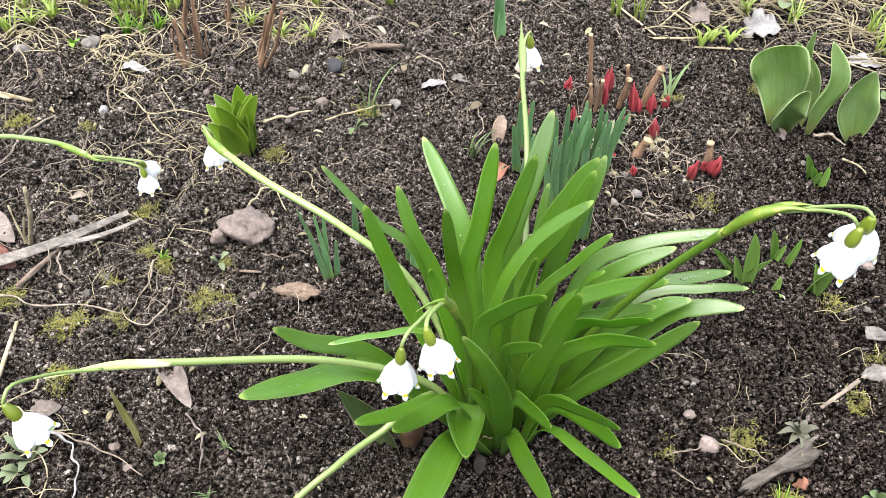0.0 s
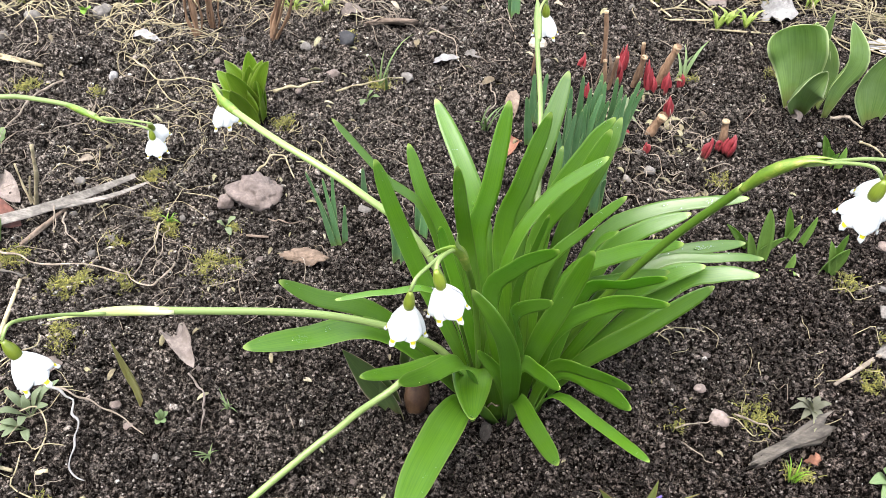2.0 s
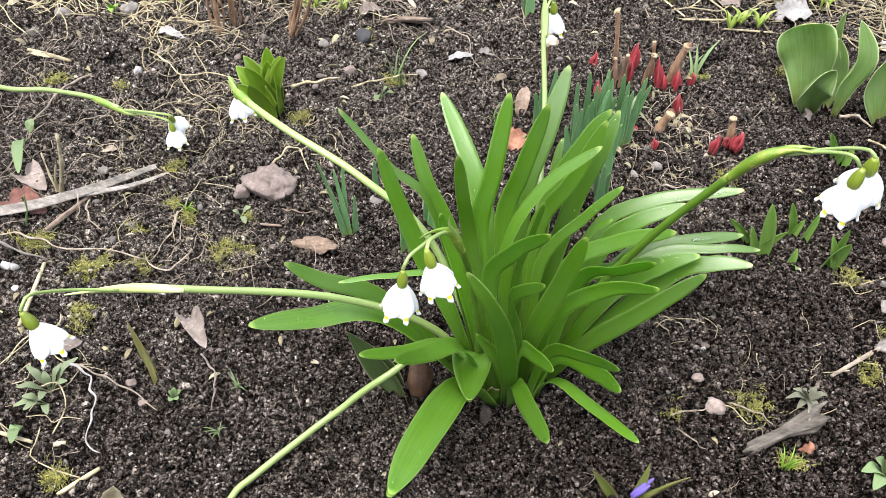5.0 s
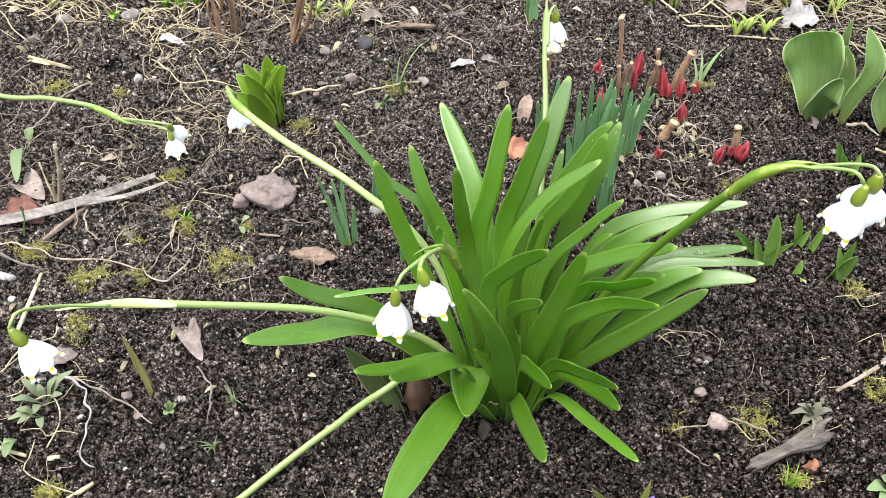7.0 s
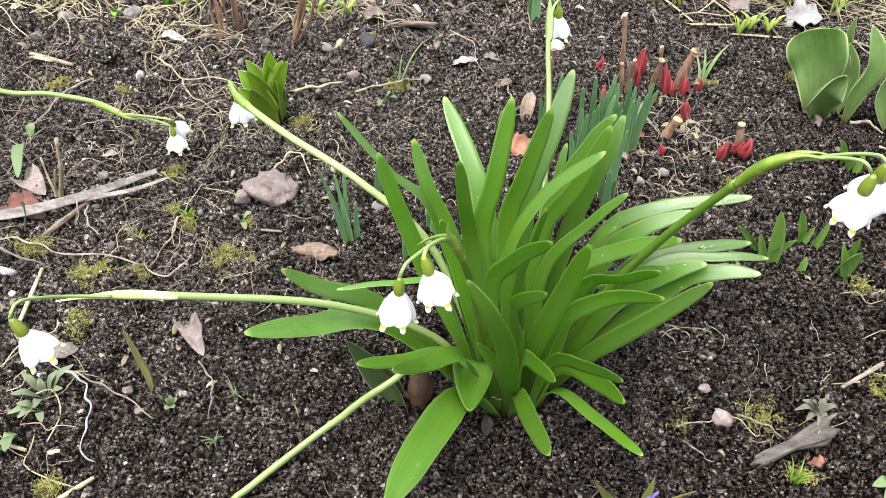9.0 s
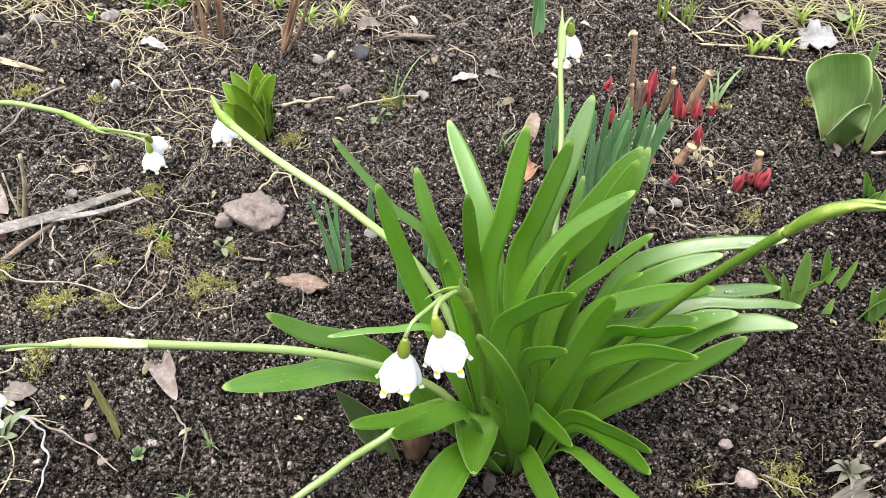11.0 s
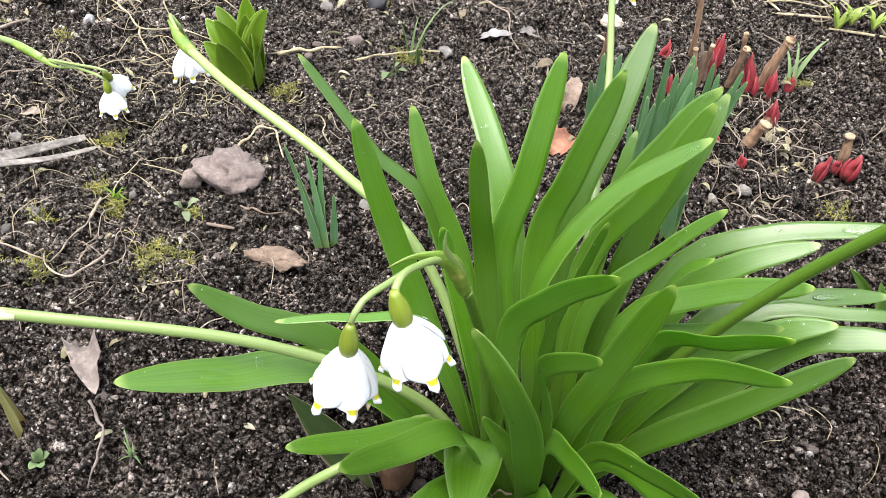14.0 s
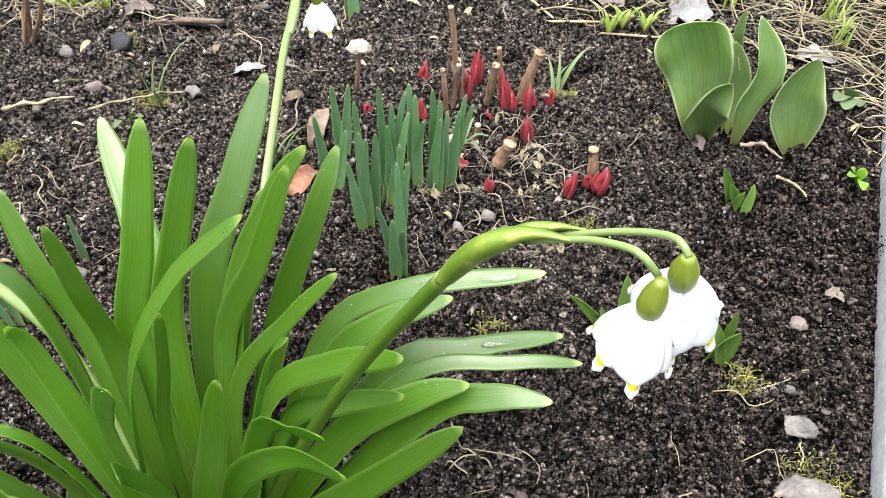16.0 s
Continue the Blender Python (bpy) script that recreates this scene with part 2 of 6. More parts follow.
WEED = foliage("weed_leaf", (0.085, 0.14, 0.055), (0.18, 0.24, 0.11), tip=(0.2, 0.22, 0.12), rough=0.6)
GREYWEED = foliage("grey_weed_leaf", (0.095, 0.125, 0.062), (0.20, 0.24, 0.14), tip=(0.24, 0.22, 0.16), rough=0.6)
LILY_LEAF = foliage("lily_leaf", (0.105, 0.195, 0.035), (0.20, 0.32, 0.085), tip=(0.35, 0.4, 0.15), rough=0.38)
HALFDRY = foliage("half_dry_leaf", (0.20, 0.195, 0.075), (0.36, 0.335, 0.165), tip=(0.36, 0.26, 0.13), rough=0.5, base=(0.40, 0.21, 0.09))
GRASS = foliage("bed_edge_grass", (0.19, 0.27, 0.05), (0.36, 0.43, 0.13), tip=(0.5, 0.48, 0.25), base=(0.35, 0.32, 0.14))
WILTED = foliage("wilted_leaf", (0.085, 0.085, 0.060), (0.19, 0.195, 0.14), tip=(0.2, 0.17, 0.14), rough=0.8)
FRESH = foliage("fresh_green_sprout", (0.10, 0.22, 0.015), (0.20, 0.34, 0.04), tip=(0.3, 0.4, 0.1))
REDBUD = foliage("red_peony_bud", (0.125, 0.015, 0.020), (0.33, 0.045, 0.053), tip=(0.40, 0.13, 0.11), rough=0.42, through=0.1, base=(0.07, 0.03, 0.022))
MOSS = islands("moss_fronds", ((0.0, (0.07, 0.08, 0.010)), (0.5, (0.19, 0.19, 0.03)), (1.0, (0.36, 0.33, 0.08))))
STRAW = grained("dry_straw", (0.19, 0.158, 0.092), (0.44, 0.382, 0.245), 110.0, 0.75, vary=0.25)
ROOT = grained("pale_root", (0.12, 0.095, 0.072), (0.34, 0.285, 0.225), 110.0, 0.8, vary=0.2)
STALKWOOD = grained("cut_dry_stalk", (0.095, 0.052, 0.030), (0.34, 0.215, 0.130), 130.0, 0.85, (1, 1, 0.16), 1.0, 0.0015)
CUTWOOD = grained("cut_end_wood", (0.26, 0.18, 0.10), (0.52, 0.40, 0.26), 300.0, 0.85)
GREYWOOD = grained("weathered_wood", (0.075, 0.066, 0.055), (0.24, 0.215, 0.185), 110.0, 0.85, (0.25, 1, 1), 1.0, 0.0015)
PALEWOOD = grained("bleached_stalk", (0.10, 0.090, 0.078), (0.34, 0.31, 0.275), 140.0, 0.85, (0.3, 1, 1), 1.0, 0.0015)
TANCHIP = grained("tan_chip", (0.10, 0.070, 0.050), (0.26, 0.190, 0.140), 90.0, 0.85, bump=0.9)
BARKDARK = grained("rotting_root", (0.030, 0.024, 0.020), (0.105, 0.086, 0.074), 150.0, 0.9, bump=1.0, depth=0.003)
GREYBARK = grained("old_grey_wood", (0.045, 0.039, 0.032), (0.150, 0.131, 0.110), 110.0, 0.85, (0.25, 1, 1), 1.0, 0.0015)
BARK = grained("bark_chip", (0.10, 0.072, 0.052), (0.24, 0.185, 0.145), 80.0, 0.9, bump=0.8)
DARKLUMP = grained("earth_lump", (0.018, 0.014, 0.012), (0.065, 0.050, 0.042), 120.0, 0.9, bump=1.0, depth=0.003)
STONE = grained("pinkish_stone", (0.095, 0.073, 0.063), (0.27, 0.218, 0.194), 60.0, 0.85, bump=0.8, depth=0.002)
PALESTONE = grained("pale_stone", (0.085, 0.078, 0.070), (0.24, 0.22, 0.20), 70.0, 0.85, bump=0.8, depth=0.0015)
DEADLEAF = grained("dead_leaf", (0.085, 0.068, 0.058), (0.21, 0.175, 0.155), 70.0, 0.8)
REDLEAF = grained("dark_red_leaf", (0.060, 0.024, 0.018), (0.17, 0.070, 0.050), 70.0, 0.75)
RUSTLEAF = grained("rusty_leaf", (0.14, 0.060, 0.038), (0.30, 0.145, 0.090), 70.0, 0.75)
WHITELEAF = grained("bleached_leaf", (0.15, 0.145, 0.14), (0.33, 0.32, 0.31), 60.0, 0.8)
CONCRETE = grained("concrete_kerb", (0.20, 0.205, 0.205), (0.30, 0.305, 0.30), 60.0, 0.9, (1, 1, 1), 0.6)
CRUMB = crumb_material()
GRAVEL = islands("grit_stones", ((0.0, (0.07, 0.06, 0.055)), (0.4, (0.16, 0.14, 0.13)), (0.7, (0.24, 0.20, 0.18)), (0.9, (0.34, 0.31, 0.29)), (1.0, (0.52, 0.50, 0.47))))
WATER = bpy.data.materials.new("water_drop")
WATER.use_nodes = True
wt = WATER.node_tree
clear, shine, edge, blend = add(wt, "BsdfTransparent"), add(wt, "BsdfGlossy", Roughness=0.03), add(wt, "Fresnel", IOR=1.33), add(wt, "MixShader")
clear.inputs[0].default_value = (0.99, 1.0, 0.98, 1)
wt.links.new(edge.outputs[0], blend.inputs[0])
wt.links.new(clear.outputs[0], blend.inputs[1])
wt.links.new(shine.outputs[0], blend.inputs[2])
wt.links.new(blend.outputs[0], wt.nodes["Material Output"].inputs[0])


# ---- building helpers ----
def thing(name, at, label, category, group="", kind=""):
    e = new(name)
    e.location = at
    e.empty_display_size = 0.02
    return tagged(e, label, category, group, kind)


def part(name, bm, material, parent=None, label="", smooth=True):
    """One mesh object, its vertices in world metres, under a thing or under a part."""
    me = bpy.data.meshes.new(name)
    bm.normal_update()
    bm.to_mesh(me)
    bm.free()
    me.materials.append(material)
    if smooth:
        me.polygons.foreach_set("use_smooth", [True] * len(me.polygons))
    ob = new(name, me)
    if parent:
        ob.parent = parent
        ob.matrix_parent_inverse = Matrix.Translation(-parent.location)
    return tagged(ob, label)


def spline(ctrl, n):
    """n points along a smooth curve through the control points, at even steps of its length."""
    p = [Vector(c) for c in ctrl]
    p = [2 * p[0] - p[1], *p, 2 * p[-1] - p[-2]]
    out = []
    for i in range(1, len(p) - 2):
        a, b, c, d = p[i - 1:i + 3]
        for k in range(16):
            s = k / 16
            out.append(0.5 * (2 * b + (c - a) * s + (2 * a - 5 * b + 4 * c - d) * s * s + (3 * b - a - 3 * c + d) * s ** 3))
    out.append(p[-2])
    acc = [0.0]
    for a, b in zip(out, out[1:]):
        acc.append(acc[-1] + (b - a).length)
    res, j = [], 0
    for i in range(n):
        want = acc[-1] * i / (n - 1)
        while j < len(acc) - 2 and acc[j + 1] < want:
            j += 1
        k = (want - acc[j]) / max(acc[j + 1] - acc[j], 1e-9)
        res.append(out[j].lerp(out[j + 1], min(max(k, 0), 1)))
    return res


def tangents(pts):
    n = len(pts)
    return [(pts[min(i + 1, n - 1)] - pts[max(i - 1, 0)]).normalized() for i in range(n)]


def tube(ctrl, radius, n=16, sides=8, bm=None, flat=1.0):
    """A round stem; radius is a number or a function of 0..1 along it."""
    bm = bm or bmesh.new()
    uv = bm.loops.layers.uv.verify()
    pts = spline(ctrl, n)
    tan = tangents(pts)
    side = tan[0].orthogonal().normalized()
    rings = []
    for i, (p, t) in enumerate(zip(pts, tan)):
        side = (side - t * side.dot(t)).normalized()
        up = t.cross(side)
        r = radius(i / (n - 1)) if callable(radius) else radius
        rings.append([bm.verts.new(p + r * (math.cos(a) * side + flat * math.sin(a) * up)) for a in (2 * math.pi * k / sides for k in range(sides))])
    for i in range(n - 1):
        for k in range(sides):
            f = bm.faces.new((rings[i][k], rings[i][(k + 1) % sides], rings[i + 1][(k + 1) % sides], rings[i + 1][k]))
            for loop, (uu, vv) in zip(f.loops, ((k, i), (k + 1, i), (k + 1, i + 1), (k, i + 1))):
                loop[uv].uv = (uu / sides, vv / (n - 1))
    bm.faces.new(rings[0][::-1])
    bm.faces.new(rings[-1])
    return bm


def strap(s, base=0.58, peak=0.5):
    """The width of a strap-shaped leaf along its length, 0..1."""
    w = base + (1 - base) * min(1.0, s / peak) ** 1.2 - 0.36 * max(0.0, (s - 0.5) / 0.5) ** 1.6
    return w


def pointed(s):
    return (0.45 + 0.55 * math.sin(min(1.0, s / 0.55) * math.pi / 2)) * (1 - max(0.0, (s - 0.4) / 0.6) ** 1.7)


def broad(s):
    w = 0.5 + 0.5 * math.sin(min(1.0, s / 0.5) * math.pi / 2)
    return w * max(0.0, 1 - max(0.0, (s - 0.45) / 0.55) ** 2.6) ** 0.8 if s < 1 else 0.0


def oval(s):
    return math.sin(math.pi * min(1.0, 0.06 + 0.94 * s) ** 0.8) ** 0.7 if s < 1 else 0.0


TOPS = []  # the upper side of the blade made last


def blade(ctrl, width, roll=0.0, twist=0.0, channel=0.25, thick=0.0011, profile=strap, n=22, across=6, wave=0.0, waves=3.0, bm=None, face=None):
    """A leaf blade with a top and an under side along a curve. roll turns it about its length; channel is how far its sides stand up."""
    bm = bm or bmesh.new()
    uv = bm.loops.layers.uv.verify()
    m = 24 * n + 1
    fine = spline(ctrl, m)
    # rows lie closer together towards the tip, which is round
    along = [1 - (1 - i / (n - 1)) ** 1.7 for i in range(n)]
    pts = [fine[round(a * (m - 1))] for a in along[:-1]] + [fine[-1]]
    along = [round(a * (m - 1)) / (m - 1) for a in along]
    every = tangents(fine)
    tan = [every[round(a * (m - 1))] for a in along]
    reach = sum((b - a).length for a, b in zip(fine, fine[1:]))
    run = pts[-1] - pts[0]
    flat = Vector((run.y, -run.x, 0))
    wide = Vector(face) if face else (flat.normalized() if flat.length > 1e-4 else Vector((1, 0, 0)))
    rows = []
    for i, (p, t) in enumerate(zip(pts, tan)):
        s = along[i]
        w = (wide - t * wide.dot(t)).normalized()
        w = Matrix.Rotation(radians(roll + twist * s), 3, t) @ w
        up = w.cross(t)
        half = 0.5 * width * max(profile(s), 0.03)
        if profile is strap:  # a rounded end
            d = (1 - s) * reach / (1.8 * width)
            half *= math.sqrt(max(0.004, 1 - max(0.0, 1 - d) ** 2))
        th = thick * (1.25 - 0.7 * s)
        top, low = [], []
        for k in range(across + 1):
            u = 2 * k / across - 1
            lift = half * channel * (u * u - 0.4) * (1.3 - 0.7 * s) + wave * half * abs(u) ** 1.5 * math.sin(waves * 2 * math.pi * s + (1.1 if u > 0 else 0.0))
            q = p + w * half * u + up * lift
            e = th * (1 - 0.75 * abs(u) ** 3) * (0.6 if s > 0.97 else 1.0)
            top.append(bm.verts.new(q + up * e * 0.5))
            low.append(bm.verts.new(q - up * e * 0.5))
        rows.append((top, low))
    TOPS[:] = [[v.co.copy() for v in top] for top, low in rows]
    def quad(a, b, c, d, coords):
        f = bm.faces.new((a, b, c, d))
        for loop, co in zip(f.loops, coords):
            loop[uv].uv = co
    for i in range(n - 1):
        (t0, l0), (t1, l1) = rows[i], rows[i + 1]
        v0, v1 = along[i], along[i + 1]
        for k in range(across):
            u0, u1 = k / across, (k + 1) / across
            quad(t0[k], t1[k], t1[k + 1], t0[k + 1], ((u0, v0), (u0, v1), (u1, v1), (u1, v0)))
            quad(l0[k + 1], l1[k + 1], l1[k], l0[k], ((u1, v0), (u1, v1), (u0, v1), (u0, v0)))
        quad(t0[0], l0[0], l1[0], t1[0], ((0, v0), (0, v0), (0, v1), (0, v1)))
        quad(t0[across], t1[across], l1[across], l0[across], ((1, v0), (1, v1), (1, v1), (1, v0)))
    for top, low in (rows[0], rows[-1]):
        bm.faces.new(top + low[::-1])
    return bm


def lump(at, size, seed, level=2, rough=0.22, turn=0.0, facets=0):
    """A stone or clod of the size (x, y, z): uneven, and cut to broken faces where facets are asked for."""
    own = bmesh.new()
    bmesh.ops.create_icosphere(own, subdivisions=level, radius=0.5)
    rot = Matrix.Rotation(turn, 3, "Z")
    rg = random.Random(seed)
    cuts = [(Vector((rg.gauss(0, 1), rg.gauss(0, 1), rg.gauss(0, 1))).normalized(), rg.uniform(0.27, 0.42)) for _ in range(facets)]
    for v in own.verts:
        d = v.co.normalized()
        p = v.co * (1 + rough * (noise.noise(d * 1.6 + Vector((seed * 3.1, seed, 0))) + 0.5 * noise.noise(d * 4 + Vector((seed, 0, 7)))))
        for way, off in cuts:
            over = p.dot(way) - off
            if over > 0:
                p = p - way * over * 0.9
        p = p * (1 + 0.10 * noise.noise(d * 9 + Vector((0, seed, 0))) + 0.06 * abs(noise.noise(d * 17 + Vector((3, seed, 1)))) + 0.04 * noise.noise(d * 27 + Vector((seed, seed, 0))))
        v.co = rot @ Vector([c * e for c, e in zip(p, size)]) + Vector(at)
    return own


GRID, X0, X1, Y0, Y1 = 0.001, -0.60, 0.66, 0.12, 1.12


def hashed(i, j, k):
    v = np.sin(i * 127.1 + j * 311.7 + k * 74.7) * 43758.5453
    return v - np.floor(v)


def swell(x, y, freq, k):
    """Smooth random waves, -1..1."""
    u, v = x * freq, y * freq
    i, j = np.floor(u), np.floor(v)
    u, v = u - i, v - j
    u, v = u * u * (3 - 2 * u), v * v * (3 - 2 * v)
    low = hashed(i, j, k) * (1 - u) + hashed(i + 1, j, k) * u
    high = hashed(i, j + 1, k) * (1 - u) + hashed(i + 1, j + 1, k) * u
    return 2 * (low * (1 - v) + high * v) - 1


def domes(x, y, cell, k):
    """Packed rounded crumbs about a cell wide, each of its own height, with sharp cracks between."""
    x, y = x + 0.30 * cell * swell(x, y, 1.7 / cell, k + 5), y + 0.30 * cell * swell(x, y, 1.7 / cell, k + 9)
    u, v = x / cell, y / cell
    i, j = np.floor(u), np.floor(v)
    top = np.zeros_like(u)
    for a in (-1, 0, 1):
        for b in (-1, 0, 1):
            p, q = i + a, j + b
            d = (u - p - hashed(p, q, k)) ** 2 + (v - q - hashed(p, q, k + 1)) ** 2
            r = 0.42 + 0.42 * hashed(p, q, k + 2)
            top = np.maximum(top, np.sqrt(np.maximum(0, 1 - d / (r * r))) * (0.45 + 0.55 * hashed(p, q, k + 3)) * r / 0.63)
    return top


def relief():
    gx, gy = np.meshgrid(np.arange(X0, X1, GRID), np.arange(Y0, Y1, GRID))
    clump = domes(gx, gy, 0.024, 10)
    # the trodden, dried far left is flatter
    trod = np.clip(1.5 * (gy - 0.38) - 1.5 * gx, 0, 1)
    loose = 1 - 0.45 * trod * np.clip(0.6 + swell(gx, gy, 9, 60), 0, 1)
    z = loose * (0.0095 * clump + 0.0066 * domes(gx, gy, 0.0105, 20) + 0.0046 * domes(gx, gy, 0.0054, 30)) + 0.0026 * domes(gx, gy, 0.0030, 40)
    return z - z.mean() + 0.003 * swell(gx, gy, 14, 70)


RELIEF = relief()
REACH = (RELIEF.shape[1] - 2, RELIEF.shape[0] - 2)


def ground_z(x, y):
    p = Vector((x, y, 0.0))
    near = math.exp(-4.0 * max(0.0, math.hypot(x - 0.03, y - 0.58) - 0.75))
    z = 0.006 * noise.noise(p * 5) + 0.0050 * noise.noise(p * 17 + Vector((3, 1, 0)))
    u, v = min(max((x - X0) / GRID, 0), REACH[0]), min(max((y - Y0) / GRID, 0), REACH[1])
    i, j = int(u), int(v)
    u, v = u - i, v - j
    z += (RELIEF[j, i] * (1 - u) + RELIEF[j, i + 1] * u) * (1 - v) + (RELIEF[j + 1, i] * (1 - u) + RELIEF[j + 1, i + 1] * u) * v
    hollow = 0.010 * math.exp(-((x - 0.03) ** 2 + (y - 0.33) ** 2) / 0.004)
    # trodden flat along the kerb
    beside = min(1.0, max(0.0, (0.290 + 0.2698 * y - x) / 0.03))
    return ((z - hollow) * near - 0.001) * beside - 0.003 * (1 - beside)


def on_ground(x, y, up=0.0):
    return Vector((x, y, ground_z(x, y) + up))


# ---- the ground: one sheet to the horizon ----
def ground():
    def axis(a, b, step):
        mid = list(np.arange(a, b, step))
        grow, out, d = [], [], step
        x = mid[-1]
        while x < 60:
            d *= 1.35
            x += d
            grow.append(x)
        d, x = step, a
        while x > -60:
            d *= 1.35
            x -= d
            out.append(x)
        return out[::-1] + mid + grow
    xs, ys = axis(-0.53, 0.60, 0.0018), axis(0.17, 1.06, 0.0024)
    ys = [y for y in ys if y < 0.17] + list(np.arange(0.17, 0.62, 0.0018)) + [y for y in ys if y > 0.621]
    nx = len(xs)
    verts = [(x, y, ground_z(x, y)) for y in ys for x in xs]
    faces = [(j * nx + i, j * nx + i + 1, (j + 1) * nx + i + 1, (j + 1) * nx + i) for j in range(len(ys) - 1) for i in range(nx - 1)]
    me = bpy.data.meshes.new("ground")
    me.from_pydata(verts, [], faces)
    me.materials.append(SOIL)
    me.polygons.foreach_set("use_smooth", [True] * len(me.polygons))
    tagged(new("ground", me), "dark moist crumbly garden soil of a flower bed", "soil", kind="structure")


ground()


# ---- the main plant ----
CROWN = Vector((0.095, 0.372, 0.0))
plant = thing("spring_snowflake_plant", CROWN, "clump of spring snowflake with glossy green strap leaves and white bells", "flower")
LEAVES = []


def leaf(base, low, high, tip, width, roll=0, twist=0, channel=0.20, face=None):
    ob = part("leaf", blade((base, low, high, tip), width, roll, twist, channel, face=face), LEAF, plant)
    LEAVES.append((ob, [row[:] for row in TOPS]))


leaf((0.085, 0.392, -0.004), (0.065, 0.448, 0.079), (0.051, 0.471, 0.108), (0.025, 0.509, 0.136), 0.0160, 0)
leaf((0.089, 0.393, -0.004), (0.064, 0.421, 0.084), (0.069, 0.434, 0.133), (0.074, 0.451, 0.184), 0.0141, 0)
leaf((0.096, 0.391, -0.004), (0.080, 0.422, 0.097), (0.087, 0.428, 0.141), (0.098, 0.436, 0.190), 0.0132, 10)
leaf((0.098, 0.394, -0.004), (0.089, 0.442, 0.097), (0.100, 0.467, 0.145), (0.109, 0.493, 0.180), 0.0158, 0)
leaf((0.078, 0.372, -0.004), (0.082, 0.380, 0.112), (0.099, 0.392, 0.160), (0.129, 0.393, 0.197), 0.0106, face=(0.41, -0.90, -0.09))
leaf((0.106, 0.389, -0.004), (0.101, 0.425, 0.090), (0.119, 0.426, 0.141), (0.133, 0.430, 0.187), 0.0114, 10)
leaf((0.106, 0.391, -0.004), (0.105, 0.430, 0.107), (0.124, 0.441, 0.164), (0.136, 0.444, 0.185), 0.0114, 10)
leaf((0.105, 0.392, -0.004), (0.121, 0.439, 0.095), (0.136, 0.453, 0.146), (0.143, 0.465, 0.170), 0.0132, 5)
leaf((0.099, 0.394, -0.004), (0.104, 0.425, 0.072), (0.109, 0.456, 0.130), (0.111, 0.464, 0.144), 0.0079, 0)
leaf((0.078, 0.386, -0.004), (0.047, 0.421, 0.081), (0.028, 0.429, 0.121), (0.016, 0.439, 0.153), 0.0114, face=(0.85, 0.42, 0.32))
leaf((0.081, 0.385, -0.004), (0.060, 0.414, 0.085), (0.053, 0.414, 0.125), (0.048, 0.414, 0.161), 0.0106, face=(0.96, 0.24, 0.17))
leaf((0.074, 0.379, -0.004), (0.033, 0.399, 0.075), (0.013, 0.403, 0.128), (0.001, 0.405, 0.167), 0.0123, face=(0.72, 0.66, 0.22))
leaf((0.075, 0.380, -0.004), (0.033, 0.415, 0.112), (0.007, 0.414, 0.144), (-0.026, 0.420, 0.181), 0.0079, face=(0.09, 0.99, 0.12))
leaf((0.111, 0.387, -0.004), (0.107, 0.414, 0.074), (0.131, 0.420, 0.118), (0.150, 0.423, 0.144), 0.0079, 20)
leaf((0.114, 0.383, -0.004), (0.138, 0.433, 0.086), (0.171, 0.441, 0.118), (0.228, 0.445, 0.134), 0.0106, 15)
leaf((0.114, 0.383, -0.004), (0.144, 0.423, 0.083), (0.164, 0.428, 0.111), (0.193, 0.432, 0.128), 0.0129, 20)
leaf((0.117, 0.375, -0.004), (0.122, 0.407, 0.076), (0.151, 0.402, 0.116), (0.180, 0.385, 0.147), 0.0122, 15)
leaf((0.114, 0.383, -0.004), (0.166, 0.435, 0.071), (0.203, 0.445, 0.083), (0.242, 0.456, 0.085), 0.0114, 15)
leaf((0.115, 0.380, -0.004), (0.172, 0.426, 0.076), (0.220, 0.433, 0.091), (0.249, 0.436, 0.092), 0.0084, 15)
leaf((0.117, 0.376, -0.004), (0.184, 0.401, 0.088), (0.211, 0.401, 0.109), (0.234, 0.398, 0.115), 0.0137, 20)
leaf((0.116, 0.378, -0.004), (0.152, 0.398, 0.070), (0.183, 0.403, 0.101), (0.203, 0.403, 0.113), 0.0144, 25)
leaf((0.116, 0.377, -0.004), (0.130, 0.402, 0.070), (0.154, 0.399, 0.096), (0.180, 0.392, 0.116), 0.0106, 20)
leaf((0.115, 0.362, -0.004), (0.128, 0.377, 0.100), (0.150, 0.358, 0.138), (0.163, 0.339, 0.167), 0.0097, face=(0.82, -0.17, -0.55))
leaf((0.115, 0.363, -0.004), (0.116, 0.371, 0.069), (0.143, 0.362, 0.115), (0.169, 0.339, 0.147), 0.0114, face=(0.69, -0.50, -0.52))
leaf((0.117, 0.373, -0.004), (0.139, 0.372, 0.045), (0.173, 0.373, 0.089), (0.202, 0.376, 0.125), 0.0123, face=(0.68, -0.52, -0.52))
leaf((0.105, 0.368, -0.004), (0.107, 0.365, 0.058), (0.118, 0.362, 0.113), (0.127, 0.358, 0.161), 0.0132, face=(0.90, -0.40, -0.20))
leaf((0.098, 0.361, -0.004), (0.076, 0.372, 0.093), (0.088, 0.357, 0.142), (0.106, 0.337, 0.180), 0.0114, face=(0.80, -0.35, -0.48))
leaf((0.100, 0.362, -0.004), (0.098, 0.364, 0.065), (0.091, 0.350, 0.112), (0.107, 0.326, 0.153), 0.0097, face=(0.55, -0.58, -0.58))
leaf((0.099, 0.354, -0.004), (0.0905, 0.327, 0.097), (0.0800, 0.318, 0.139), (0.065, 0.322, 0.160), 0.0125, face=(0.93, 0.0, 0.50))
